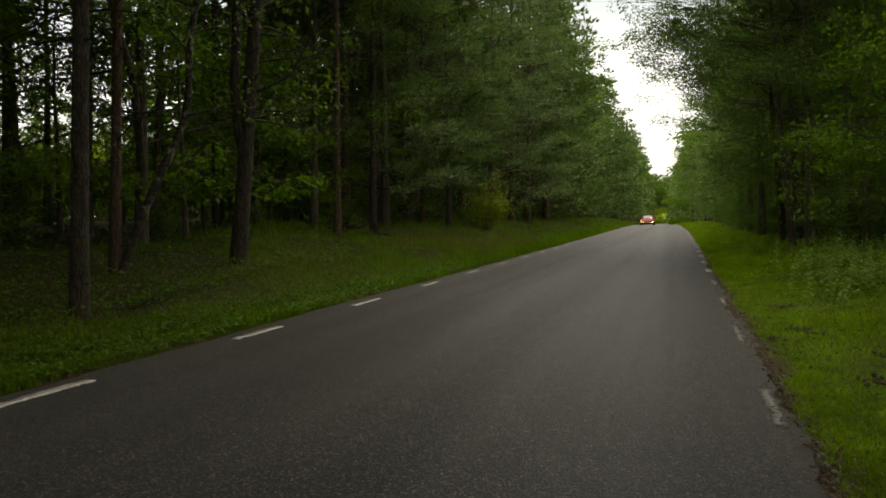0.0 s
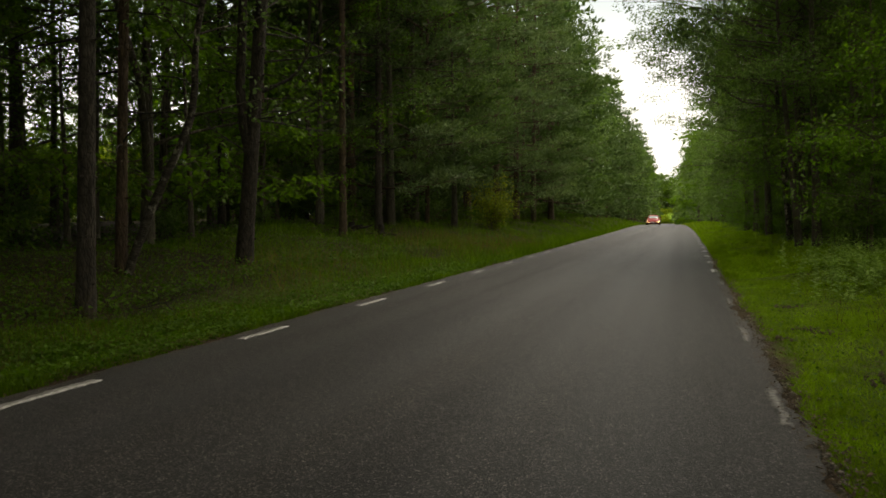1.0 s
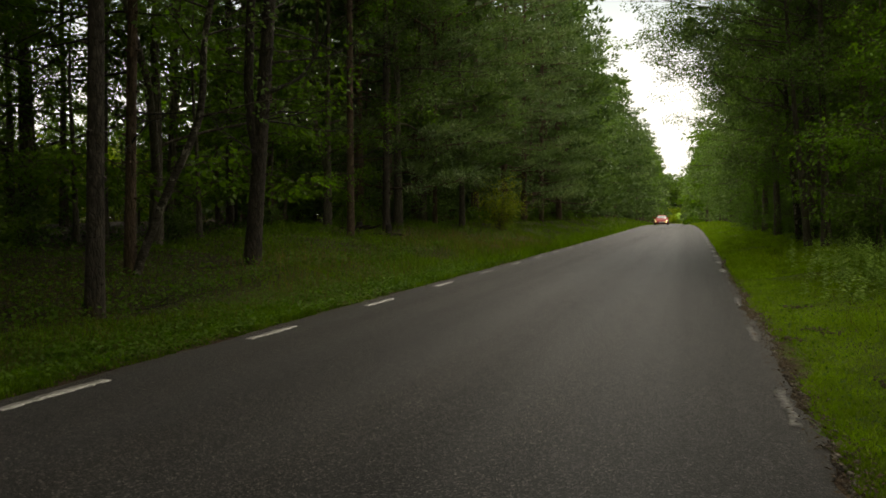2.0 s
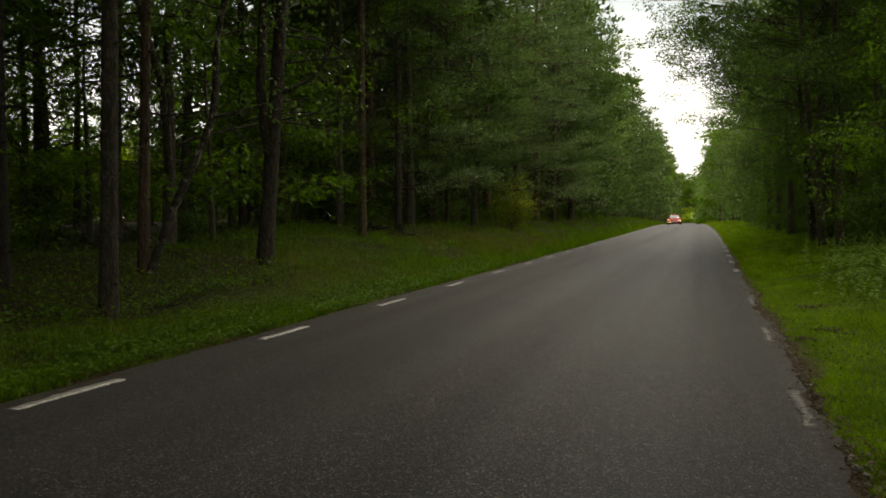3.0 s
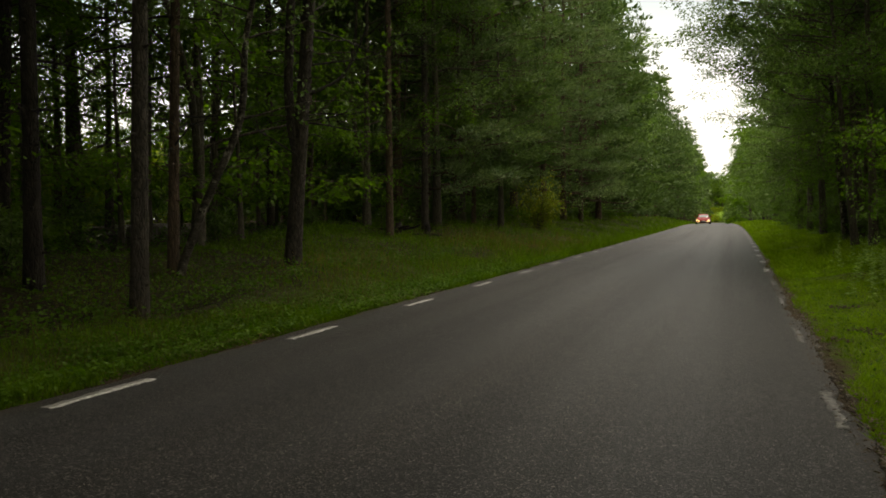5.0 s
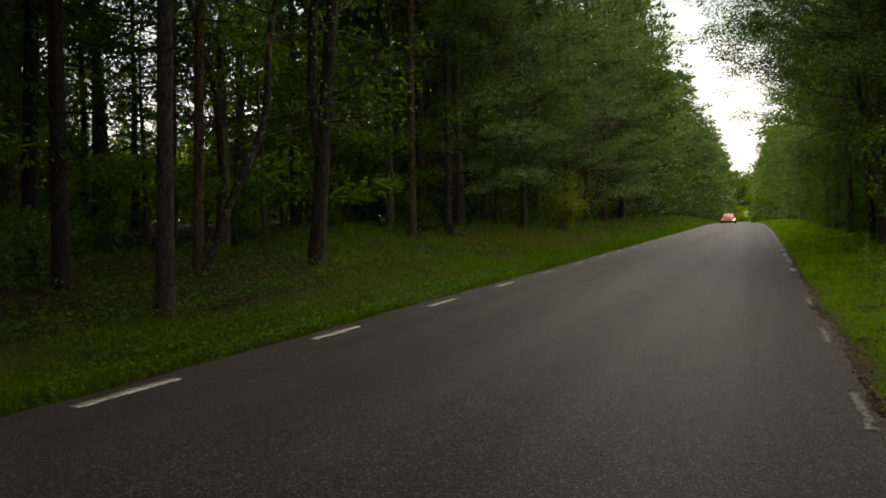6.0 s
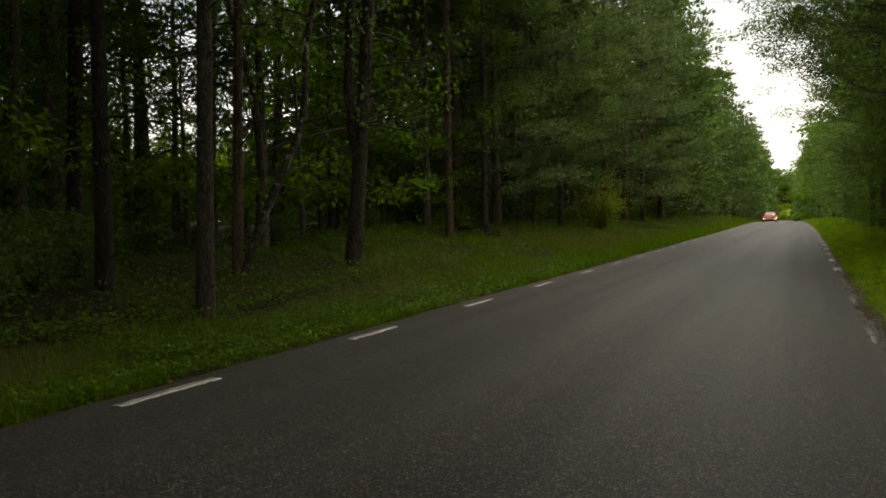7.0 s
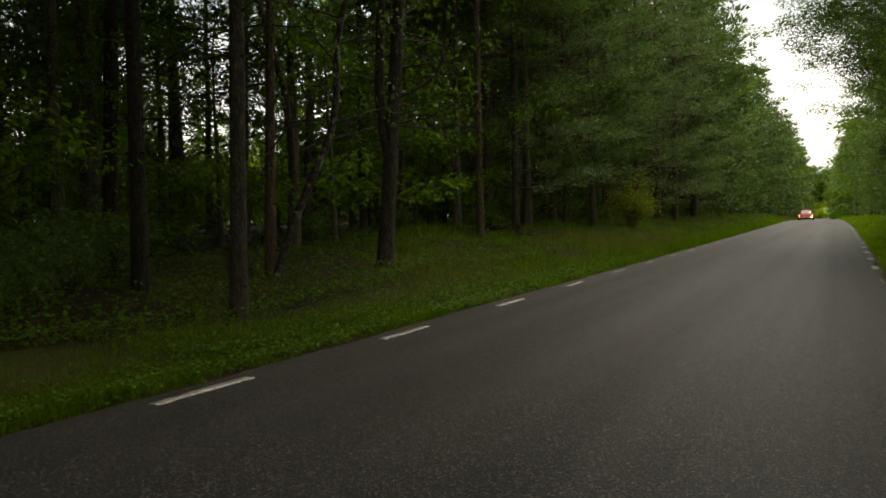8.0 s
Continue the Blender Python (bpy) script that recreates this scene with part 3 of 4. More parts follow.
FIR_NEAR = Kind([lambda: pad_pine(18, 0.15, 1.3, 3.5, 15, 9, 52, 0.2, 0.27, NEEDLE_BLUE, BARK_RED), lambda: pad_pine(17, 0.14, 1.0, 3.3, 14, 9, 52, 0.2, 0.27, NEEDLE, BARK_RED), lambda: pad_pine(18, 0.15, 1.7, 3.6, 14, 10, 50, 0.2, 0.27, NEEDLE_BLUE, BARK_RED)],
                "tall pine with layered grey-green needle pads at the forest edge", "tree", "roadside conifers")
FIR_FAR = Kind([lambda: pad_pine(18, 0.17, 0.9, 3.5, 16, 7, 12, 0.46, 0.42, NEEDLE, BARK_RED, False), lambda: pad_pine(17, 0.16, 0.7, 3.3, 15, 7, 12, 0.46, 0.42, NEEDLE, BARK_RED, False)],
               "dark green pine in the forest behind the verge", "tree", "roadside conifers")
OAK_NEAR = Kind([lambda: broadleaf(16, 0.15, 2.6, 4.4, 26, 11000, 0.106, LEAF_OAK, BARK_GREY, flat=0.74, clump=0.72), lambda: broadleaf(15, 0.14, 2.2, 4.2, 26, 11000, 0.106, LEAF_BEECH, BARK_GREY, flat=0.74, fork=True, clump=0.72), lambda: broadleaf(17, 0.16, 3.0, 4.4, 26, 11000, 0.104, LEAF_BIRCH, BARK_GREY, flat=0.7, clump=0.72)],
                "slender leafy deciduous tree with dark grey trunk beside the road", "tree", "roadside broadleaf trees")
OAK_MID = Kind([lambda: broadleaf(17, 0.17, 0.8, 3.6, 17, 4600, 0.23, LEAF_OAK, BARK_GREY, fine=False, clump=0.85), lambda: broadleaf(16, 0.16, 0.7, 3.5, 17, 4600, 0.23, LEAF_BIRCH, BARK_GREY, fine=False, clump=0.82), lambda: broadleaf(17, 0.13, 2.4, 3.3, 17, 4600, 0.22, LEAF_BIRCH, BARK_BIRCH, fine=False, clump=0.8)],
               "dense green deciduous tree in the roadside forest", "tree", "roadside broadleaf trees")
OAK_FAR = Kind([lambda: broadleaf(17, 0.17, 0.5, 3.7, 14, 640, 0.85, LEAF_OAK, BARK_GREY, fine=False, clump=1.2), lambda: broadleaf(16, 0.16, 0.4, 3.6, 14, 640, 0.85, LEAF_BEECH, BARK_GREY, fine=False, clump=1.15), lambda: broadleaf(17, 0.13, 0.5, 3.5, 14, 640, 0.8, LEAF_BIRCH, BARK_BIRCH, fine=False, clump=1.1)],
               "leafy deciduous tree deep in the forest", "tree", "roadside broadleaf trees")
CANOPY = Kind([lambda: broadleaf(17, 0.12, 7.5, 4.6, 22, 2100, 0.52, LEAF_OAK, BARK_GREY, fine=False, flat=0.75, clump=1.2), lambda: broadleaf(16, 0.1, 7.0, 4.4, 22, 2100, 0.52, LEAF_BEECH, BARK_GREY, fine=False, flat=0.75, clump=1.2)],
              "tall forest tree with bare dark trunk and closed high crown", "tree", "canopy trees")
BEECH = Kind([lambda: broadleaf(8, 0.08, 0.7, 3.3, 20, 3300, 0.152, LEAF_BEECH, BARK_GREY, flat=0.82, rise=0.2, clump=0.62), lambda: broadleaf(6, 0.06, 0.5, 2.9, 18, 3300, 0.142, LEAF_BEECH, BARK_GREY, flat=0.82, rise=0.15, clump=0.55)],
             "young beech with level sprays of leaves under the canopy", "tree", "understorey saplings")
# crowns seen in the wood, and unseen ones added to block light
SHADE = Kind([lambda: broadleaf(13, 0.11, 5.2, 4.0, 26, 6400, 0.148, LEAF_BEECH, BARK_GREY, flat=0.8, rise=0.35, clump=0.72), lambda: broadleaf(12, 0.1, 4.6, 4.2, 24, 6400, 0.148, LEAF_OAK, BARK_GREY, flat=0.8, rise=0.3, clump=0.75)],
             "dark-trunked forest tree with dense spreading leafy crown", "tree", "canopy trees")
UNDER = Kind([lambda: broadleaf(5.4, 0.05, 0.3, 2.3, 20, 3300, 0.138, LEAF_OAK, BARK_GREY, flat=0.82, rise=0.15, clump=0.58), lambda: broadleaf(4.4, 0.045, 0.25, 2.1, 18, 3000, 0.134, LEAF_BEECH, BARK_GREY, flat=0.82, rise=0.12, clump=0.52)],
             "young beech with low layered leafy sprays at the wood's edge", "tree", "understorey saplings")
POLE = Kind([lambda: broadleaf(13, 0.055, 6.5, 1.8, 8, 420, 0.22, LEAF_OAK, BARK_POLE), lambda: broadleaf(12, 0.04, 5.8, 1.6, 8, 420, 0.22, LEAF_OAK, BARK_POLE, (0.03, 0.0))],
            "thin grey pole-like young trunk inside the wood", "tree", "pole trees")
PINES = Kind([lambda: tall_pine(18, 0.095, BARK_RED, 7.5, 14), lambda: tall_pine(17, 0.08, BARK_RED, 7, 16), lambda: tall_pine(19, 0.1, BARK_PINE, 8, 16)],
             "tall bare-trunked pine with dead lower twigs in the forest", "tree", "forest pines")
HEDGE = Kind([lambda: shrub(3.0, 2.0, 14, 900, 0.36, LEAF_LIGHT, BARK_GREY), lambda: shrub(2.4, 1.8, 12, 840, 0.33, LEAF_BEECH, BARK_GREY)],
             "open-grown light green thicket at the far edge of the wood", "shrub", "field edge thicket")
SHRUB = Kind([lambda: shrub(1.8, 1.1, 9, 1050, 0.125, LEAF_OAK, BARK_GREY), lambda: shrub(1.2, 1.0, 8, 950, 0.11, LEAF_BEECH, BARK_GREY)],
             "low leafy green shrub at the forest edge", "shrub", "forest edge shrubs")


WOODS = []


def row(kinds, x, y0, y1, step, jx, jy, lo, hi, joined=False):
    """A loose row of trees along the road; joined: as part of the woodland behind."""
    reseed(int(abs(x) * 100 + 7 * y0 * y0 + 3 * y1 * y1))
    for y in np.arange(y0, y1, step):
        kind = kinds[int(rng.integers(len(kinds)))]
        py = y + rng.uniform(-jy, jy)
        px = x + rng.uniform(-jx, jx) + float(curve(py))
        if joined:
            kind.join(WOODS, px, py, rng.uniform(lo, hi))
        else:
            kind.put(px, py, rng.uniform(lo, hi))


def make_woodland(name, label):
    """All the joined trees in one mesh."""
    mats, V, F, M, n = [], [], [], [], 0
    for ob, m in WOODS:
        for child in ob.children:
            me = child.data
            v = np.empty(len(me.vertices) * 3, np.float32)
            me.vertices.foreach_get("co", v)
            f = np.empty(len(me.loops), np.int32)
            me.loops.foreach_get("vertex_index", f)
            v = v.reshape(-1, 3) @ m[:3, :3].T + m[:3, 3]
            if me.materials[0] not in mats:
                mats.append(me.materials[0])
            V.append(v)
            F.append(f.reshape(-1, 4) + n)
            M.append(np.full(len(me.polygons), mats.index(me.materials[0]), np.int32))
            n += len(v)
    me = mesh_of(name, np.concatenate(V), np.concatenate(F), mats[0])
    for mat in mats[1:]:
        me.materials.append(mat)
    me.polygons.foreach_set("material_index", np.concatenate(M))
    me.update()
    return tagged(new(name, me), label, "woodland", kind="stuff")


def place_single(ob, x, y, label, turn=0.0, category="tree", group="roadside trunks"):
    ob.matrix_basis = stand(ob, x, y, turn)
    reseed(int(abs(x * 100) + abs(y * 1000)))
    return tagged(ob, label, category, group)


def forked_pine():
    """The thick pine: a second stem leaves it at head height, and long dead limbs reach towards the road."""
    top = tall_pine(19, 0.135, BARK_PINE, 7.5, 14, (0.075, 0.02), 1.8)
    wood = Soup()
    stem = np.array([[0.15, 0.02, 1.7], [0.04, -0.04, 2.4], [-0.01, -0.06, 3.1], [0.03, -0.04, 4.2], [0.1, 0.0, 6.0], [0.18, 0.05, 8.0]])
    wood.tube(stem, [0.09, 0.088, 0.085, 0.08, 0.07, 0.05], 10)
    under("second_stem", wood.mesh("second_stem", BARK_PINE, True), top)
    for z, reach, lift, thick in ((3.0, 1.15, 1.3, 0.05), (2.62, 1.3, 0.25, 0.017), (2.25, 0.6, 0.05, 0.011), (3.5, 2.0, 0.8, 0.024)):
        limb = Soup()
        t = np.linspace(0, 1, 9)
        p = np.stack([0.26 + 0.87 * reach * t, 0.05 + 0.49 * reach * t, z + lift * t ** 2.2 + 0.05 * np.sin(7 * t)], 1)
        limb.tube(p, thick * (1 - 0.75 * t), 6)
        for j in (3, 4, 5, 6, 7):
            limb.tube(bend(p[j], p[j] - p[j - 1] + rng.normal(0, 0.12, 3), reach * 0.35, 5, 0.1, 0.15), np.linspace(thick * 0.3, 0.002, 5), 3)
        under("dead_limb", limb.mesh("dead_limb", DEADWOOD, True), top, "long bare dead limb")
    return top


# the trunks at the road's left side
place_single(tall_pine(18, 0.1, BARK_PINE, 6.5, 9, (0.018, 0.012), low_dead=2.2), -6.70, 8.44, "straight grey-barked pine trunk standing alone near the road")
place_single(tall_pine(18, 0.08, BARK_RED, 6.5, 12, (0.025, 0.01)), -8.17, 11.10, "reddish slim pine trunk beside a leaning birch")
place_single(forked_pine(), -7.46, 13.58, "thick forked pine with long dead branches")
place_single(broadleaf(12, 0.13, 1.7, 4.2, 15, 2600, 0.12, LEAF_BEECH, BARK_GREY, (0.02, 0.0), rise=1.3, fork=True, clump=0.7), -10.34, 14.90, "dark forked oak with spreading limbs inside the forest")
place_single(broadleaf(11, 0.1, 1.9, 3.8, 13, 2200, 0.12, LEAF_BEECH, BARK_GREY, (0.05, 0.0), rise=1.2, clump=0.7), -11.6, 17.2, "slim dark oak with rising limbs in the forest")
# these two trunks carry their shade in the bark colour
place_single(tall_pine(17, 0.105, BARK_DARK, 6, 8), -8.06, 8.22, "pine trunk with deep shade painted into its dark bark")
place_single(tall_pine(17, 0.12, BARK_DARK, 6, 8, (0.05, 0.0)), -10.68, 10.24, "pine trunk with deep shade painted into its dark bark")
place_single(broadleaf(12, 0.13, 1.5, 4.2, 15, 2400, 0.13, LEAF_BEECH, BARK_GREY, (0.0, 0.0), rise=1.2, fork=True, clump=0.7), -13.86, 15.39, "dark branching oak in deep shade")
for x, y in ((-10.9, 20.9), (-14.7, 30.5), (-8.56, 20.84), (-8.75, 24.09), (-10.5, 33.0), (-9.0, 30.0), (-12.5, 26.0), (-12.2, 21.0), (-16.5, 21.0)):
    PINES.put(x, y)


def leaning_birch():
    top = tree_base()
    wood, green = Soup(), Soup()
    z = np.linspace(-0.2, 8, 20)
    path = np.stack([0.62 * smooth01(0, 2.4, z) + 0.11 * z + 0.04 * np.sin(3 * z), 0.1 * z, z], 1)
    wood.tube(path, np.linspace(0.072, 0.025, 20), 9)
    for i in range(12):
        b = bend(at_height(path, 2.4 + 0.42 * i), (math.cos(i * 2.4), math.sin(i * 2.4), 0.4), 1.9, 6, -0.3, 0.1)
        wood.tube(b, np.linspace(0.02, 0.004, 6), 4)
        p = b[rng.integers(2, 6, 110)] + rng.normal(0, 0.25, (110, 3))
        green.leaves(p, rng.normal(0, 1, (110, 3)) + [0, 0, -0.6], 0.09 * rng.uniform(0.6, 1.3, 110), 0.06, 0.3)
    under("trunk", wood.mesh("trunk", BARK_BIRCH, True), top)
    under("crown", green.mesh("crown", LEAF_BIRCH), top)
    return top


place_single(leaning_birch(), -8.0, 11.02, "thin crooked birch leaning away from its pine", 0.35)


# left: firs along the verge, then mixed trees down the road
row([FIR_NEAR], -10.4, 25, 42, 3.4, 0.6, 0.8, 0.9, 1.05)
row([FIR_NEAR], -9.5, 42, 62, 3.6, 0.9, 1.0, 0.95, 1.25)
row([FIR_FAR], -9.5, 62, 78, 3.4, 0.9, 1.0, 0.95, 1.25)
row([FIR_FAR], -13.2, 26.5, 52, 5.0, 0.8, 1.0, 0.9, 1.1)
row([OAK_MID, OAK_MID, FIR_FAR], -10.9, 78, 150, 4.2, 0.9, 1.2, 0.85, 1.2)
row([OAK_FAR, OAK_FAR, FIR_FAR], -8.6, 150, 300, 4.6, 0.9, 1.0, 0.85, 1.2, True)
row([FIR_FAR, OAK_FAR], -14.5, 56, 140, 5.0, 1.2, 1.5, 0.95, 1.1, True)
row([FIR_FAR, OAK_FAR], -17.5, 31, 90, 4.5, 1.2, 1.5, 0.9, 1.1, True)
row([OAK_FAR], -22.0, 38, 75, 5.0, 1.2, 1.5, 0.9, 1.1, True)
# left: the strip of wood beside the road, with a high closed canopy and a field behind it
# the first two rows stand out of view, added to shade the near verge
row([CANOPY], -7.4, -22, 5, 3.4, 0.5, 0.8, 1.15, 1.3)
row([CANOPY], -9.6, -12, 6, 4.2, 0.3, 0.5, 1.0, 1.2)
row([CANOPY], -12.8, -20, 11, 4.4, 1.0, 1.2, 0.95, 1.1)
row([CANOPY], -17.0, -18, 24, 5.2, 1.0, 1.2, 1.1, 1.25)
row([CANOPY], -21.5, -14, 14, 4.6, 1.0, 1.2, 0.95, 1.1)
row([OAK_MID], -19.0, -6, 11, 4.0, 1.0, 0.8, 0.7, 0.9)
row([OAK_FAR], -25.0, -10, 16, 4.0, 1.0, 0.8, 0.7, 0.9, True)
reseed(77)
for x, y in ((-12, 18), (-17, 14), (-13.5, 10.5), (-20, 18), (-11.8, 23.5), (-21, 12), (-13.5, 22.5), (-24, 22), (-12, 5.5), (-15, 6.5), (-17.5, 9),
             (-20, 7), (-25, 17), (-26, 12), (-24, 8), (-15.5, 12.5), (-10.2, 19.5), (-10.5, 2.5), (-13.0, 7.5), (-10.8, 6.5), (-11.5, 14.0), (-9.9, 15.8), (-12.6, 12.6), (-11.0, 10.2), (-19, 15.5), (-21, 20), (-23, 23.5), (-18.0, 17.6), (-24.5, 26), (-18, 25), (-14.6, 25.5), (-16.5, 22.5), (-21.5, 29)):
    BEECH.put(x, y, rng.uniform(0.6, 1.1))
for x, y in ((-18.5, 14.2), (-20.5, 17.5), (-22.5, 20.5), (-16.5, 11.5), (-25.5, 25.0), (-24.0, 18.0)):
    OAK_MID.put(x, y, rng.uniform(0.6, 0.85))
for x, y, k in ((-24.5, 20.5, 0.8), (-26.0, 19.0, 0.7), (-20.0, 27.5, 0.7), (-22.0, 18.5, 0.8), (-25.0, 28.0, 0.7)):
    OAK_MID.put(x, y, k)
for x, y, k in ((-9.0, 5.4, 0.8), (-8.7, 4.6, 0.9), (-11.2, 8.4, 0.8)):
    BEECH.put(x, y, k)
row([HEDGE], -31, -16, 40, 2.4, 1.0, 0.6, 0.9, 1.3)
row([HEDGE], -36, -20, 60, 2.6, 1.0, 0.6, 1.2, 1.7, True)
row([OAK_FAR], -31, 50, 80, 4.0, 1.5, 0.8, 0.8, 1.0, True)
row([OAK_FAR], -48, -30, 150, 5.0, 1.0, 1.0, 0.5, 0.7, True)
row([OAK_FAR], 18, 22, 140, 5.0, 1.0, 1.0, 0.8, 1.0, True)
row([HEDGE], -20, 58, 120, 3.0, 0.8, 0.8, 1.0, 1.6, True)
row([HEDGE], -26, 27, 66, 2.4, 1.0, 0.8, 0.9, 1.4, True)

reseed(301)
# trees beside the camera are out of view, added to shade the near ground
for x, y, k in ((-10.6, 9.2, 0.9), (-14.6, 12.4, 0.95), (-17.2, 16.6, 0.85), (-9.2, 3.4, 0.95), (-12.0, 4.2, 0.9), (-7.6, 1.6, 0.9), (-15.6, 8.6, 0.85), (-12.2, 15.7, 0.95), (-13.9, 14.9, 0.92), (-16.2, 15.4, 0.9), (-14.6, 16.4, 1.0), (-16.0, 19.0, 1.05), (-6.4, 2.6, 1.2), (-5.9, -2.0, 1.2), (2.8, 4.6, 1.2), (2.6, -0.4, 1.2), (3.3, 8.6, 1.25)):
    SHADE.put(x, y, k)
for x, y, k in ((-10.0, 22.6, 0.8), (-10.9, 27.0, 0.8), (-12.8, 24.2, 0.75)):
    OAK_NEAR.put(x, y, k, which=1, label="slender beech with sunlit fresh leaves inside the forest")
OAK_NEAR.put(-9.1, 26.2, 0.85, which=2, label="slender birch with hanging leafy twigs at the forest edge")
OAK_NEAR.put(-9.4, 29.8, 0.9, which=0, label="slender oak with dense leaves at the forest edge")
for x, y, k in ((-12.0, 24.5, 0.6), (-13.6, 27.2, 0.7), (-11.3, 29.6, 0.6), (-15.6, 27.0, 0.8), (-10.2, 26.0, 0.45), (-14.2, 22.4, 0.6), (-9.7, 23.0, 0.4)):
    UNDER.put(x, y, k)

# right: broadleaf wood that overhangs the road
row([UNDER], 4.5, 23, 72, 1.6, 0.4, 0.6, 0.55, 0.95)
row([UNDER], 6.3, 19, 60, 2.7, 0.6, 0.8, 0.8, 1.15)
reseed(41)
for x, y, k in ((4.3, 34.5, 1.05), (3.7, 47.0, 1.05)):
    OAK_NEAR.put(x, y, k, which=2)
place_single(broadleaf(4.4, 0.055, 0.6, 2.6, 16, 5600, 0.085, LEAF_BEECH, BARK_GREY, flat=0.85, rise=0.15, clump=0.55), 4.2, 16.6, "young beech with level sprays of fresh leaves", 0.4, "tree", "understorey saplings")
OAK_NEAR.put(3.9, 43.5, 1.05, which=0)
OAK_NEAR.put(3.6, 52.0, 1.1, which=1)
OAK_NEAR.put(-8.9, 33.5, 0.85, which=2, label="birch with hanging pale green twigs at the verge")
row([OAK_NEAR], 6.2, 17, 30, 3.2, 0.5, 0.8, 0.9, 1.1)
row([OAK_NEAR], 5.2, 31, 62, 3.4, 0.7, 0.8, 0.9, 1.15)
row([OAK_MID], 6.0, 62, 150, 4.0, 0.9, 1.2, 0.85, 1.2)
row([OAK_FAR], 4.6, 150, 300, 4.6, 0.9, 1.0, 0.85, 1.2, True)
row([OAK_MID], 9.0, 12, 40, 4.4, 1.0, 1.2, 0.95, 1.1)
row([OAK_FAR], 9.0, 42, 60, 4.0, 1.0, 1.2, 0.95, 1.1, True)
row([OAK_FAR], 9.5, 60, 140, 5.0, 1.2, 1.5, 0.95, 1.1, True)
row([OAK_FAR], 13.5, 0, 60, 5.0, 1.2, 1.5, 0.95, 1.1, True)
# unseen row added beside and behind the camera to shade the near road
row([CANOPY], 6.6, -24, 8, 4.4, 0.8, 1.0, 1.05, 1.2)
row([BEECH, SHRUB], 5.6, 16, 66, 2.4, 0.8, 0.6, 0.6, 1.0)
row([SHRUB], 4.6, 24, 80, 2.6, 0.4, 0.8, 0.6, 1.0)
row([SHRUB], -9.8, 25, 90, 3.0, 0.5, 0.8, 0.6, 1.2)
reseed(63)
for x, y, k in ((-9.6, 8.4, 0.75), (-10.4, 9.6, 0.9), (-9.3, 6.6, 0.7), (-11.4, 11.4, 0.9), (-12.4, 9.0, 1.0), (-10.6, 7.4, 0.9), (-11.8, 13.0, 0.8), (-13.2, 11.8, 1.0)):
    SHRUB.put(x, y, k)
for x, y, k in ((-8.3, 6.9, 0.6), (-8.5, 7.6, 0.55), (-9.0, 7.9, 0.7), (-9.2, 8.9, 0.65), (-7.9, 6.4, 0.5), (-8.9, 7.0, 0.7), (-7.7, 5.7, 0.5), (-9.9, 8.8, 0.75)):
    SHRUB.put(x, y, k)
row([SHRUB], -10.8, 5, 24, 2.0, 1.2, 0.8, 0.4, 0.8)
place_single(broadleaf(15, 0.12, 3.4, 3.6, 40, 30000, 0.083, LEAF_OAK, BARK_GREY, (-0.03, 0.0), flat=0.6, rise=0.8, clump=0.66), 3.7, 26.2, "dense leafy tree at the edge of the verge", 0.0, "tree", "roadside broadleaf trees")
place_single(broadleaf(15, 0.13, 3.4, 5.0, 54, 40000, 0.096, LEAF_BIRCH, BARK_GREY, (-0.09, 0.0), flat=0.6, rise=0.9, clump=0.68), 4.0, 30.5, "leafy tree leaning out over the road", 0.0, "tree", "roadside broadleaf trees")
place_single(broadleaf(17, 0.14, 4.0, 4.8, 44, 27000, 0.105, LEAF_OAK, BARK_GREY, (-0.045, 0.0), flat=0.7, rise=0.9, clump=0.8), 3.7, 40.0, "leafy tree leaning out over the road", 0.0, "tree", "roadside broadleaf trees")
place_single(broadleaf(14, 0.1, 4.6, 4.2, 52, 36000, 0.09, LEAF_OAK, BARK_GREY, (-0.11, 0.0), flat=0.55, rise=0.7, clump=0.6), 3.4, 27.6, "slim tree whose dense crown leans over the road", 0.0, "tree", "roadside broadleaf trees")
place_single(broadleaf(16, 0.12, 4.8, 4.9, 50, 34000, 0.1, LEAF_BIRCH, BARK_BIRCH, (-0.11, 0.0), flat=0.5, rise=0.8, clump=0.7), 3.9, 34.0, "birch with fine hanging twigs leaning out over the road", 0.0, "tree", "roadside broadleaf trees")
# the far end, where the road bends out of sight
reseed(99)
for x in np.arange(-17, 9, 1.6):
    for y in (350, 357, 366):
        OAK_FAR.join(WOODS, x + rng.uniform(-0.6, 0.6), y + rng.uniform(-3, 3), rng.uniform(0.95, 1.25))
    HEDGE.join(WOODS, x + 0.5, 343 + rng.uniform(-3, 3), rng.uniform(1.2, 2.4))
reseed(15)
for i in range(44):
    y = 19 + 1.25 * i + 0.02 * i * i
    POLE.put(4.3 + 0.035 * y + rng.uniform(-0.6, 1.6), y + rng.uniform(-0.5, 0.5), rng.uniform(0.9, 1.15))
for x, y, lean, r in ((4.7, 25.5, (-0.06, 0.01), 0.12), (3.9, 31.0, (0.01, 0.0), 0.08), (5.2, 22.0, (-0.03, 0.0), 0.11), (4.3, 37.0, (-0.02, 0.0), 0.09)):
    place_single(tall_pine(16, r, BARK_GREY, 7.0, 4, lean, 0.8, 500), x, y, "slim dark trunk with bare twigs in the wood's shade", rng.uniform(0, 6))
make_woodland("far_woodland", "dense mixed green woodland behind the roadside trees")
place_single(shrub(2.3, 1.5, 11, 3000, 0.1, BUSH, BARK_GREY), -7.9, 36.2, "yellow-green bush with some rusty leaves on the grassy bank", category="shrub", group="bank bushes")
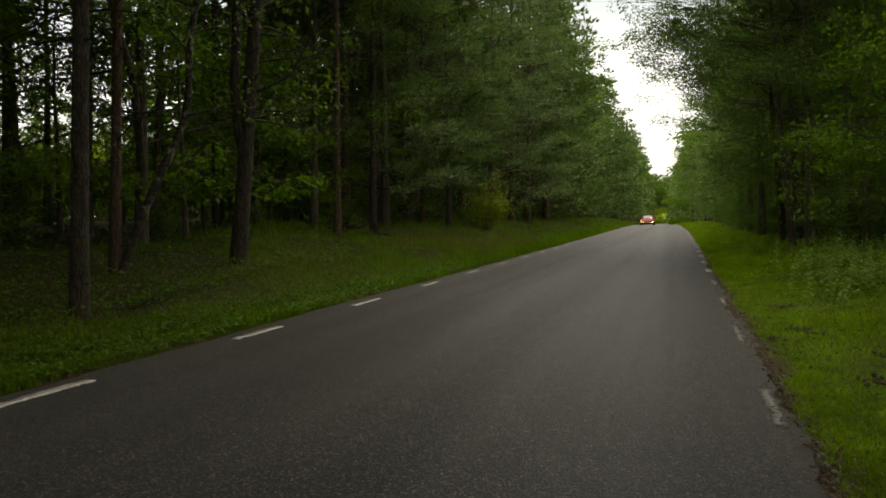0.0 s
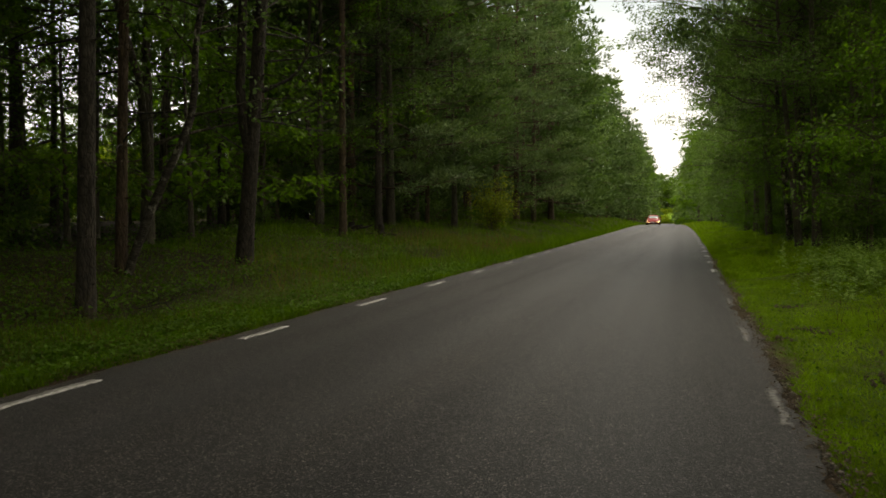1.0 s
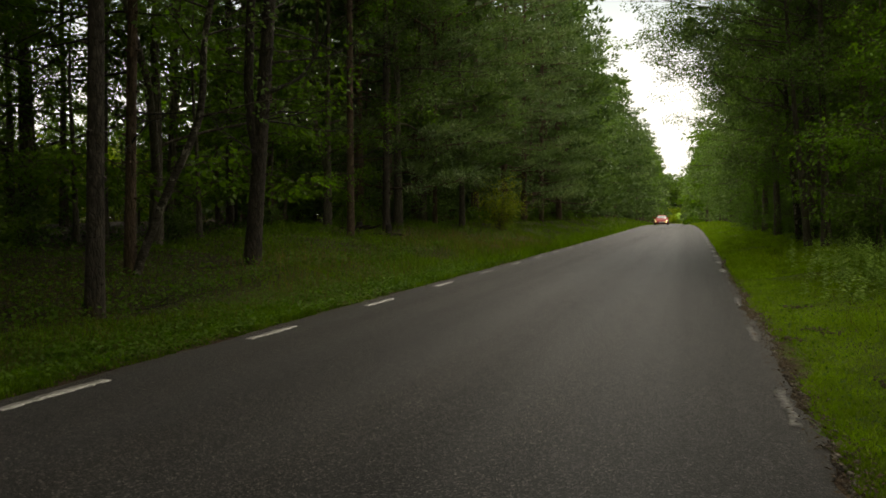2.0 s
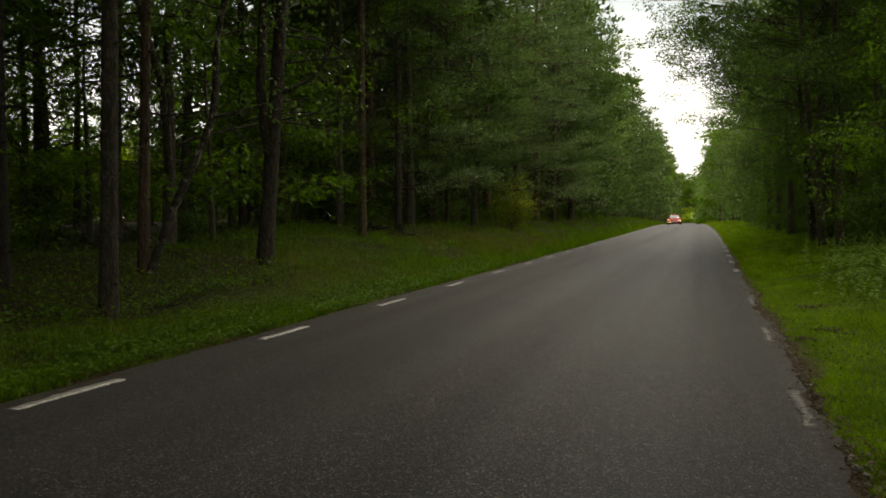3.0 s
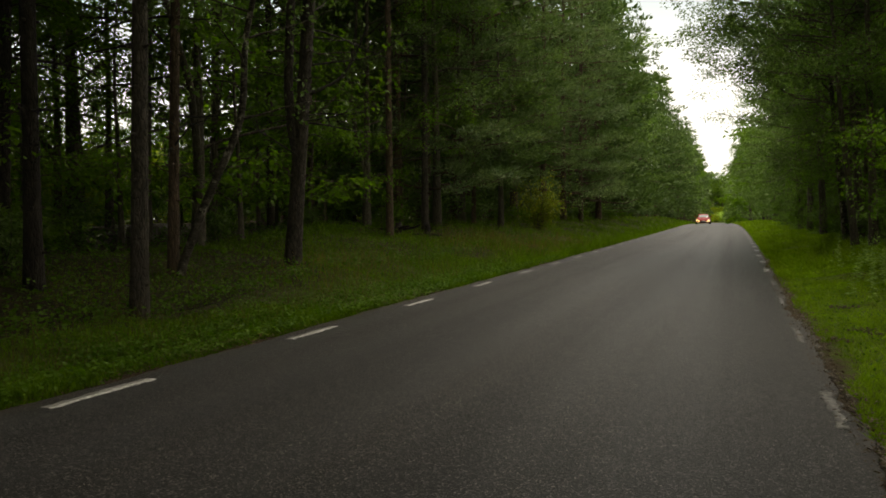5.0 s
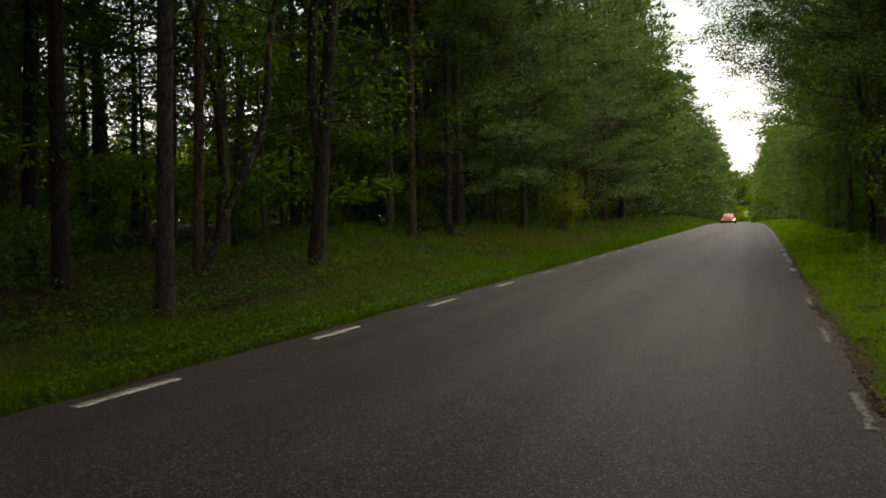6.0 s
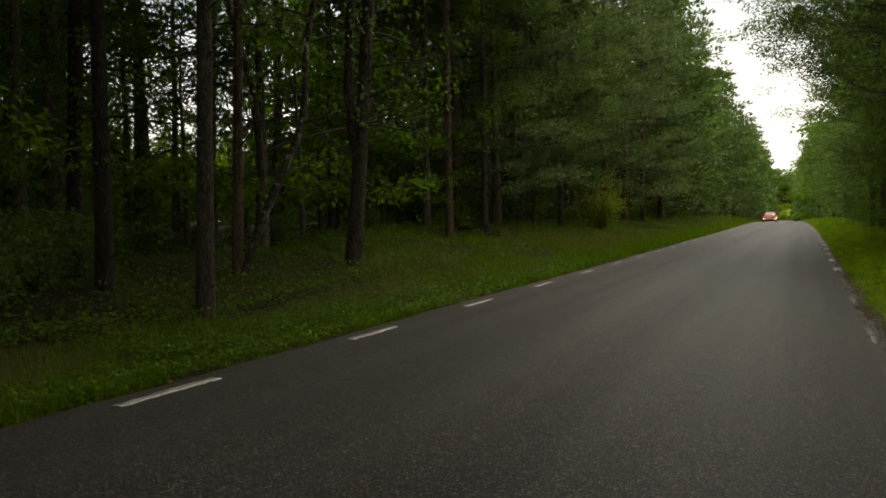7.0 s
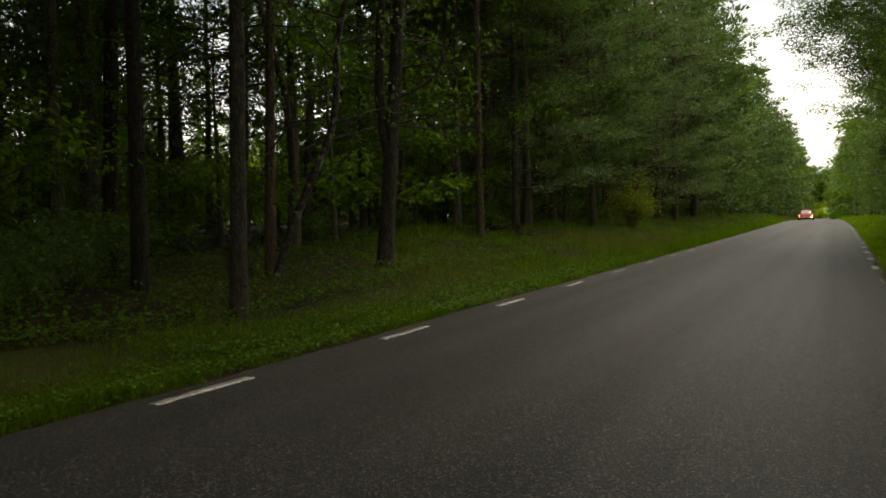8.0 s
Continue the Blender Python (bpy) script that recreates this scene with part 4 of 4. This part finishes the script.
place_single(shrub(4.2, 2.8, 16, 1500, 0.42, LEAF_SUNLIT, BARK_GREY), -2.7, 321, "bush at the end of the road with sunlight painted into its pale leaves", category="shrub", group="bank bushes")
for x, y in ((-5.6, 324), (0.2, 325), (-8.2, 327)):
    place_single(shrub(3.4, 2.2, 10, 700, 0.5, LEAF_LIGHT, BARK_GREY), x, y, "pale green bush at the end of the road", category="shrub", group="bank bushes")
for kind in (FIR_NEAR, FIR_FAR, OAK_NEAR, OAK_MID, OAK_FAR, CANOPY, BEECH, PINES, SHRUB, HEDGE, POLE, SHADE, UNDER):
    kind.tidy()

reseed(5)

# ---- grass on the verges ----


def scatter(n, x0, x1, y0, y1, toward_near=1.6):
    u = rng.uniform(0, 1, n)
    x = x1 + (x0 - x1) * u ** 1.9 if x1 < 0 else x0 + (x1 - x0) * u
    y = y0 + (y1 - y0) * rng.uniform(0, 1, n) ** toward_near
    x = x + curve(y) + np.where(x > 0, 0.0075 * np.minimum(y, 66), 0)
    return np.stack([x, y, ground_z(x, y) - 0.01], 1)


def make_grass(name, spans, mat, label):
    s = Soup()
    for n, x0, x1, y0, y1, tall, wide in spans:
        C = scatter(n, x0, x1, y0, y1)
        if x0 > 0:
            edge = ROAD_R - 0.04 + 0.0075 * np.minimum(C[:, 1], 66) + curve(C[:, 1]) + wander(C[:, 1], 9, 0.19) + np.abs(rng.normal(0, 0.05, n))
            C = C[C[:, 0] > edge]
        else:
            edge = ROAD_L + 0.03 + curve(C[:, 1]) + wander(C[:, 1], 12, 0.09) - np.abs(rng.normal(0, 0.06, n))
            C = C[C[:, 0] < edge]
        n = len(C)
        k = rng.uniform(0.4, 1.3, n) * (0.75 + 0.5 * np.sin(C[:, 0] * 1.9 + 1) * np.sin(C[:, 1] * 1.1))
        if y0 > 7 and x0 < 0:
            k = k * (0.3 + 0.7 * smooth01(y0, y0 + 10, C[:, 1]))
        s.blades(C, tall * np.maximum(k, 0.25), wide, 0.35 if x0 < 0 else 0.75)
    return tagged(new(name, s.mesh(name, mat)), label, "grass", kind="stuff")


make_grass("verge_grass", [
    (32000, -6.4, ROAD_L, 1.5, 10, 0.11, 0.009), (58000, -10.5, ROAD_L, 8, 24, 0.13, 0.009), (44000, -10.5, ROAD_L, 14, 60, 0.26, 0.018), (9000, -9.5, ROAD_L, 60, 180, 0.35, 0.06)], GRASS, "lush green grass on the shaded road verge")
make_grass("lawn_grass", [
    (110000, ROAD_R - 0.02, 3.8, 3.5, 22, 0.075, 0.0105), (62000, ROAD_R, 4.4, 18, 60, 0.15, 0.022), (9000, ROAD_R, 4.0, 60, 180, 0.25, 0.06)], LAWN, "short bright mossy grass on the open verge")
make_grass("dry_grass", [(4500, -9.0, -5.2, 4, 35, 0.32, 0.007), (2500, 1.6, 4, 5, 35, 0.25, 0.007)], GRASS_DRY, "tall dry seed grass among the green")


def make_herbs():
    s = Soup()
    for n, x0, x1, y0, y1, size in ((9000, -5.5, ROAD_L - 0.02, 2.5, 24, 0.05), (6000, -7.0, -5.2, 6, 20, 0.045), (16000, -14, -6.6, 3, 34, 0.07), (3500, ROAD_R + 0.15, 3.6, 4, 24, 0.035)):
        C = scatter(n, x0, x1, y0, y1)
        C[:, 2] += rng.uniform(0.02, 0.16, n) * (size / 0.06) ** 0.7
        s.leaves(C, rng.normal(0, 1, (n, 3)) * [1, 1, 0.3], size * rng.uniform(0.5, 1.3, n), size * rng.uniform(0.5, 0.9, n), 0.7)
    return tagged(new("verge_herbs", s.mesh("verge_herbs", HERB)), "low broad-leaved weeds and clover in the grass", "weeds", kind="stuff")


make_herbs()


def make_nettles():
    """Upright weeds at the wood's edge: thin stems with paired leaves."""
    stems, leaves = Soup(), Soup()
    for _ in range(170):
        x, y = rng.normal(2.95, 0.5), rng.uniform(12.8, 19.5)
        h = rng.uniform(0.25, 0.75)
        b = bend((x, y, float(ground_z(x, y)) - 0.02), (rng.normal(0, 0.12), rng.normal(0, 0.12), 1), h, 5, 0, 0.04)
        stems.tube(b, np.linspace(0.005, 0.002, 5), 3)
        m = 18
        t = np.linspace(0.25, 0.98, m) * 3.99
        k = t.astype(int)
        p = b[k] + (b[k + 1] - b[k]) * (t - k)[:, None]
        th = np.arange(m) * 1.57 + rng.uniform(0, 6)
        A = np.stack([np.cos(th), np.sin(th), 0 * th - 0.15 + 0.5 * (t / 4)], 1)
        size = 0.11 * (1.15 - 0.65 * t / 4)
        leaves.leaves(p, A, size, size * 0.5, 0.8)
    patch = new("nettles", leaves.mesh("nettles", NETTLE))
    under("stalks", stems.mesh("stalks", NETTLE), patch)
    return tagged(patch, "patch of upright grey-green nettles at the wood's edge", "weeds", kind="stuff")


NETTLE = leaf_material("nettle_leaf", (0.11, 0.19, 0.035), (0.24, 0.33, 0.08), 0.35, 0.6, 0.15)
make_nettles()


def ragged_edge_bits():
    """Crumbs of asphalt, pebbles, brown leaves and twigs along the right edge of the road."""
    stones = Soup()
    for _ in range(900):
        y = 3.5 + 26 * rng.uniform() ** 1.5
        x = 0.67 + 0.0075 * y + float(curve(y)) + abs(rng.normal(0, 0.07))
        r = rng.uniform(0.005, 0.017) * (1.9 if rng.random() < 0.05 else 1)
        z = float(ground_z(x, y)) + r * 0.3 + 0.008
        k = rng.uniform(0.6, 1.3, (6, 1)) * r
        V = np.array([[1, 0, 0], [0, 1, 0], [-1, 0, 0], [0, -1, 0], [0, 0, 0.7], [0, 0, -0.7]]) * k + [x, y, z]
        F = np.array([[0, 1, 4], [1, 2, 4], [2, 3, 4], [3, 0, 4], [1, 0, 5], [2, 1, 5], [3, 2, 5], [0, 3, 5]])
        stones.add(V, F)
    tagged(new("edge_gravel", stones.mesh("edge_gravel", GRAVEL)), "loose pebbles and asphalt crumbs along the road edge", "gravel", kind="stuff")
    leaves = Soup()
    for n, x0, sx, y1 in ((1300, 0.72, 0.1, 24), (120, 1.8, 0.8, 18), (1100, -4.68, 0.09, 24), (260, -6.5, 1.0, 16)):
        y = 3.5 + (y1 - 3.5) * rng.uniform(0, 1, n) ** 1.4
        x = x0 + (0.0075 * y if x0 > 0 else 0) + curve(y) + rng.normal(0, sx, n)
        keep = (x < ROAD_L + 0.06) | (x > ROAD_R - 0.12)
        C = np.stack([x, y, ground_z(x, y) + rng.uniform(0.012, 0.04, n)], 1)[keep]
        m = len(C)
        leaves.leaves(C, rng.normal(0, 1, (m, 3)) * [1, 1, 0.15], 0.036 * rng.uniform(0.5, 1.3, m), 0.02 * rng.uniform(0.6, 1.3, m), 0.8)
    tagged(new("fallen_leaves", leaves.mesh("fallen_leaves", LITTER)), "dry brown leaves fallen along the road edges", "leaves", kind="stuff")


GRAVEL = bark_material("gravel_stone", (0.09, 0.074, 0.058), (0.19, 0.16, 0.13), (0.32, 0.28, 0.235), 30, 30)
ragged_edge_bits()


def soil_clods():
    """Dark crumbled earth lying in the short grass."""
    bits = Soup()
    for cx, cy, spread, n in ((1.25, 12.3, 0.05, 14), (1.45, 12.2, 0.06, 14), (1.3, 9.9, 0.07, 22), (1.5, 9.5, 0.08, 24), (1.0, 9.2, 0.05, 12), (1.45, 7.0, 0.08, 20), (1.75, 8.1, 0.06, 12)):
        for _ in range(n):
            x, y = cx + rng.normal(0, spread), cy + rng.normal(0, spread * 1.3)
            r = rng.uniform(0.01, 0.03)
            k = rng.uniform(0.55, 1.4, (6, 1)) * r
            V = np.array([[1, 0, 0], [0, 1, 0], [-1, 0, 0], [0, -1, 0], [0, 0, 0.8], [0, 0, -0.7]]) * k + [x, y, float(ground_z(x, y)) + 0.025]
            bits.add(V, np.array([[0, 1, 4], [1, 2, 4], [2, 3, 4], [3, 0, 4], [1, 0, 5], [2, 1, 5], [3, 2, 5], [0, 3, 5]]))
    return tagged(new("soil_clods", bits.mesh("soil_clods", SOIL, True)), "crumbled dark earth in the short grass", "soil", kind="stuff")


SOIL = bark_material("crumbled_soil", (0.045, 0.034, 0.021), (0.09, 0.07, 0.047), (0.16, 0.125, 0.085), 40, 40)
soil_clods()


def bent_grass_patches():
    """Flowering bent grass, pinkish and dry, in loose patches on the bank."""
    s = Soup()
    for cx, cy, sx, sy, n in ((-6.9, 24.5, 0.7, 2.0, 1100), (-6.3, 31.0, 0.6, 2.6, 700), (-6.6, 14.5, 0.5, 1.6, 350)):
        x, y = cx + rng.normal(0, sx, n), cy + rng.normal(0, sy, n)
        x = np.minimum(x + curve(y), ROAD_L - 0.5 + curve(y))
        s.blades(np.stack([x, y, ground_z(x, y) - 0.01], 1), 0.4 * rng.uniform(0.5, 1.2, n), 0.01, 0.3)
    return tagged(new("bent_grass", s.mesh("bent_grass", BENT_GRASS)), "pinkish flowering bent grass on the bank", "grass", kind="stuff")


BENT_GRASS = leaf_material("bent_grass", (0.085, 0.06, 0.028), (0.17, 0.12, 0.06), 0.4, 0.7, 0.1, 0.8)
bent_grass_patches()


def stump(height, radius, roots, turn):
    """A rotten stump: a ragged tapering bole with roots that run out over the ground."""
    bole = Soup()
    z = np.linspace(-0.1, height, 9)
    bole.tube(np.stack([0.04 * np.sin(5 * z), 0.12 * z, z], 1), radius * (1.25 - 0.55 * z / height + 0.5 * np.exp(-6 * np.maximum(z, 0) / height)) * rng.uniform(0.9, 1.1, 9), 10)
    for i in range(5):
        a = rng.uniform(0, 6.28)
        c = np.array([0.6 * radius * math.cos(a), 0.12 * height + 0.6 * radius * math.sin(a), height - 0.04])
        bole.tube(np.array([c, c + [0.01, 0.0, rng.uniform(0.05, 0.18)]]), [0.03, 0.004], 5)
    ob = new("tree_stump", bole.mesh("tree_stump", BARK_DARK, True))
    for i in range(roots):
        root = Soup()
        a = turn + i * 6.28 / roots + rng.uniform(-0.3, 0.3)
        root.tube(bend((0, 0, 0.14), (math.cos(a), math.sin(a), -0.12), rng.uniform(0.4, 0.7), 7, 0.25, 0.1), np.linspace(0.06, 0.018, 7), 7)
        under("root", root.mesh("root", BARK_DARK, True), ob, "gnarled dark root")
    return ob


reseed(811)
for x, y, h, r, turn in ((-8.25, 22.8, 0.42, 0.1, 0.3), (-8.9, 22.2, 0.3, 0.12, 2.0)):
    ob = stump(h, r, 4, turn)
    ob.matrix_basis = stand(ob, x, y, 0.2)
    tagged(ob, "rotten dark tree stump with roots on the grassy bank", "stump", "bank stumps")


def fallen_branch():
    limb = Soup()
    p = bend((0, 0, 0.07), (0.9, 0.35, 0.05), 0.62, 9, -0.05, 0.1)
    limb.tube(p, np.linspace(0.013, 0.004, 9), 6)
    for j in (3, 5, 6):
        limb.tube(bend(p[j], p[j] - p[j - 1] + rng.normal(0, 0.12, 3), 0.35, 5, 0.2, 0.15), np.linspace(0.008, 0.002, 5), 4)
    ob = new("fallen_branch", limb.mesh("fallen_branch", DEADWOOD, True))
    ob.matrix_basis = stand(ob, -6.5, 8.95, 0.1)
    return tagged(ob, "dead twig lying in the grass beside a pine", "branch")


fallen_branch()

# ---- the red sports car, far down the road ----


def plain(name, colour, rough, metal=0.0, coat=0.0, glow=0.0):
    m, nt, b = material(name)
    v = coords(nt)
    c = mixed(nt, 1.0, colour, ramp(nt, noise_tex(nt, v, 9, 4), [(0.3, (0.9, 0.9, 0.9)), (0.7, (1.08, 1.08, 1.08))]), "MULTIPLY")
    nt.links.new(c, b.inputs["Base Color"])
    b.inputs["Roughness"].default_value = rough
    b.inputs["Metallic"].default_value = metal
    b.inputs["Coat Weight"].default_value = coat
    b.inputs["Coat Roughness"].default_value = 0.03
    b.inputs["Specular IOR Level"].default_value = 0.12
    if glow:
        b.inputs["Emission Color"].default_value = (*colour, 1)
        b.inputs["Emission Strength"].default_value = glow
    return m


def sports_car():
    red, dark = plain("red_car_paint", (0.17, 0.001, 0.002), 0.6, 0.0, 0.0), plain("black_plastic", (0.012, 0.012, 0.013), 0.5)
    pane, rubber = plain("tinted_glass", (0.01, 0.012, 0.012), 0.04, 0.0, 0.6), plain("tyre_rubber", (0.014, 0.014, 0.014), 0.85)
    alloy, lens = plain("alloy", (0.45, 0.45, 0.46), 0.3, 1.0), plain("lamp_glass", (0.16, 0.17, 0.18), 0.15, 0.3, 1.0)
    lit, tail = plain("lit_lamp", (1.0, 0.84, 0.35), 0.3, glow=4.0), plain("tail_lamp", (0.5, 0.01, 0.01), 0.2, 0.0, 1.0)
    plate_white, plate_blue = plain("plate_white", (0.6, 0.6, 0.58), 0.5), plain("plate_blue", (0.02, 0.05, 0.3), 0.5)
    car = new("sports_car", None)
    # stations along the length: place, half width, bottom, top
    lower = np.array([(-2.19, 0.52, 0.30, 0.50), (-2.13, 0.74, 0.22, 0.58), (-1.95, 0.84, 0.17, 0.66), (-1.6, 0.885, 0.16, 0.74), (-1.25, 0.90, 0.16, 0.80), (-0.8, 0.885, 0.17, 0.87), (-0.3, 0.875, 0.18, 0.90),
                      (0.3, 0.875, 0.18, 0.92), (0.9, 0.895, 0.18, 0.94), (1.3, 0.90, 0.18, 0.94), (1.7, 0.88, 0.2, 0.91), (2.0, 0.82, 0.25, 0.87), (2.13, 0.74, 0.32, 0.80), (2.19, 0.58, 0.42, 0.70)])
    upper = np.array([(-0.92, 0.60, 0.7, 0.86), (-0.62, 0.66, 0.7, 1.0), (-0.1, 0.69, 0.7, 1.235), (0.25, 0.70, 0.7, 1.295), (0.65, 0.69, 0.7, 1.275), (1.15, 0.66, 0.7, 1.15), (1.6, 0.6, 0.7, 0.99), (1.95, 0.5, 0.7, 0.86)])

    def surface(table, y, a, grow=0.0):
        """The hull at the place y along the car and the angle a round it: 0 at its right flank, 90 at the top."""
        y, a = np.broadcast_arrays(np.asarray(y, float), np.radians(np.asarray(a, float)))
        w, lo, hi = (np.interp(y, table[:, 0], table[:, i]) for i in (1, 2, 3))
        c, q = np.cos(a), np.sin(a)
        x = (w + grow) * np.sign(c) * np.abs(c) ** 0.62
        z = (lo + hi) / 2 + ((hi - lo) / 2 + grow) * np.sign(q) * np.abs(q) ** 0.75
        return np.stack([x, y, z], -1)

    def sheet(name, table, ys, angles, mat, parent, label="", grow=0.0, closed=False):
        P = surface(table, np.asarray(ys)[:, None], np.asarray(angles)[None], grow)
        n, m = P.shape[:2]
        i, j = np.meshgrid(np.arange(n - 1), np.arange(m if closed else m - 1), indexing="ij")
        i, j = i.ravel(), j.ravel()
        k = (j + 1) % m
        F = np.stack([i * m + j, i * m + k, (i + 1) * m + k, (i + 1) * m + j], 1)
        return under(name, mesh_of(name, P.reshape(-1, 3), F, mat, True), parent, label)

    def box(name, x, y, z, sx, sy, sz, mat, parent, label="", turn=0.0):
        bm = bmesh.new()
        bmesh.ops.create_cube(bm, size=1)
        bmesh.ops.scale(bm, vec=(sx, sy, sz), verts=bm.verts)
        bmesh.ops.bevel(bm, geom=bm.edges[:], offset=min(sx, sy, sz) * 0.25, segments=2, affect="EDGES")
        ob = part(name, bm, mat, parent, label)
        ob.matrix_basis = pose(x, y, z, 0, 0, turn)
        return ob

    around = np.linspace(0, 360, 40, endpoint=False)
    body = sheet("body", lower, np.linspace(-2.19, 2.19, 50), around, red, car, "glossy red body", closed=True)
    sheet("roof", upper, np.linspace(-0.92, 1.95, 30), np.linspace(0, 180, 25), red, car, "red roof")
    sheet("windscreen", upper, np.linspace(-0.86, -0.16, 10), np.linspace(38, 142, 20), pane, car, "dark windscreen", 0.006)
    sheet("rear_window", upper, np.linspace(0.8, 1.6, 8), np.linspace(52, 128, 14), pane, car, "dark rear window", 0.006)
    for a0, a1 in ((20, 42), (138, 160)):
        sheet("side_window", upper, np.linspace(-0.35, 1.0, 12), np.linspace(a0, a1, 8), pane, car, "dark side window", 0.006)
    for side in (1, -1):
        a = (lambda p, q: np.linspace(p, q, 7)) if side > 0 else (lambda p, q: np.linspace(180 - q, 180 - p, 7))
        head = sheet("headlight", lower, np.linspace(-2.08, -1.68, 8), a(24, 48), lens, car, "clear headlight", 0.006)
        sheet("bulb", lower, np.linspace(-2.02, -1.9, 4), a(30, 42), lit, head, "lit bulb", 0.012)
        sheet("tail_light", lower, np.linspace(1.95, 2.12, 5), a(18, 46), tail, car, "red tail light", 0.006)
        sheet("side_intake", lower, np.linspace(0.62, 0.95, 6), a(-12, 24), dark, car, "black side air intake", 0.006)
        box("daytime_light", side * 0.6, -2.14, 0.41, 0.3, 0.05, 0.028, lit, car, "lit daytime running strip", side * 12)
        box("air_intake", side * 0.56, -2.13, 0.33, 0.34, 0.06, 0.11, dark, car, "black front air intake", side * 12)
        mirror = box("mirror", side * 0.95, -0.52, 0.98, 0.2, 0.1, 0.13, red, car, "red wing mirror")
        box("mirror_arm", side * -0.07, 0.01, -0.08, 0.1, 0.04, 0.03, dark, mirror)
        box("door_handle", side * 0.885, 0.42, 0.74, 0.015, 0.2, 0.03, red, car)
    box("grille", 0, -2.17, 0.3, 0.66, 0.06, 0.1, dark, car, "black lower grille")
    plate = box("number_plate", 0, -2.205, 0.42, 0.52, 0.02, 0.11, plate_white, car, "white number plate")
    box("plate_band", -0.24, -0.012, 0, 0.035, 0.006, 0.1, plate_blue, plate)
    for i in range(5):
        box("plate_bar", -0.16 + 0.09 * i, -0.012, 0, 0.06, 0.006, 0.065, dark, plate)
    for wx in (0.79, -0.79):
        for wy in (-1.25, 1.24):
            out = 1 if wx > 0 else -1
            wheel = new("wheel", None)
            wheel.parent = car
            wheel.matrix_basis = pose(wx, wy, 0.335)
            th = np.linspace(0, 2 * np.pi, 33)[:-1]
            prof = np.array([(-0.11, 0.25), (-0.115, 0.31), (-0.08, 0.334), (0.08, 0.334), (0.118, 0.31), (0.118, 0.25)])
            V = np.stack([np.broadcast_to(prof[:, :1], (6, 32)), prof[:, 1:] * np.cos(th), prof[:, 1:] * np.sin(th)], -1).reshape(-1, 3)
            i, j = np.meshgrid(np.arange(5), np.arange(32), indexing="ij")
            i, j = i.ravel(), j.ravel()
            F = np.stack([i * 32 + j, (i + 1) * 32 + j, (i + 1) * 32 + (j + 1) % 32, i * 32 + (j + 1) % 32], 1)
            under("tyre", mesh_of("tyre", V, F, rubber, True), wheel, "black tyre")
            disc = Soup()
            ring = np.stack([0 * th + 0.06 * out, 0.25 * np.cos(th), 0.25 * np.sin(th)], 1)
            disc.tube(np.concatenate([ring, ring[:1]]), np.full(33, 0.014), 6)
            for k in range(5):
                for d in (-0.16, 0.16):
                    q = k * 1.2566 + d
                    disc.tube(np.array([[0.1 * out, 0.04 * math.cos(q), 0.04 * math.sin(q)], [0.105 * out, 0.14 * math.cos(q), 0.14 * math.sin(q)], [0.09 * out, 0.25 * math.cos(q), 0.25 * math.sin(q)]]), [0.018, 0.014, 0.014], 5)
            under("rim", disc.mesh("rim", alloy, True), wheel, "silver ten-spoke alloy rim")
            bm = bmesh.new()
            bmesh.ops.create_cone(bm, cap_ends=True, segments=32, radius1=0.25, radius2=0.25, depth=0.1, matrix=pose(0, 0, 0, 0, 90, 0))
            part("wheel_hub", bm, dark, wheel, "dark wheel well", False)
    return tagged(car, "glossy red two-door sports coupe with lit headlights on the road", "car")


car = sports_car()
CAR_Y = 114.0
car.matrix_basis = pose(-3.6, CAR_Y, float(road_z(CAR_Y)), 0.4, 0, 0.7)
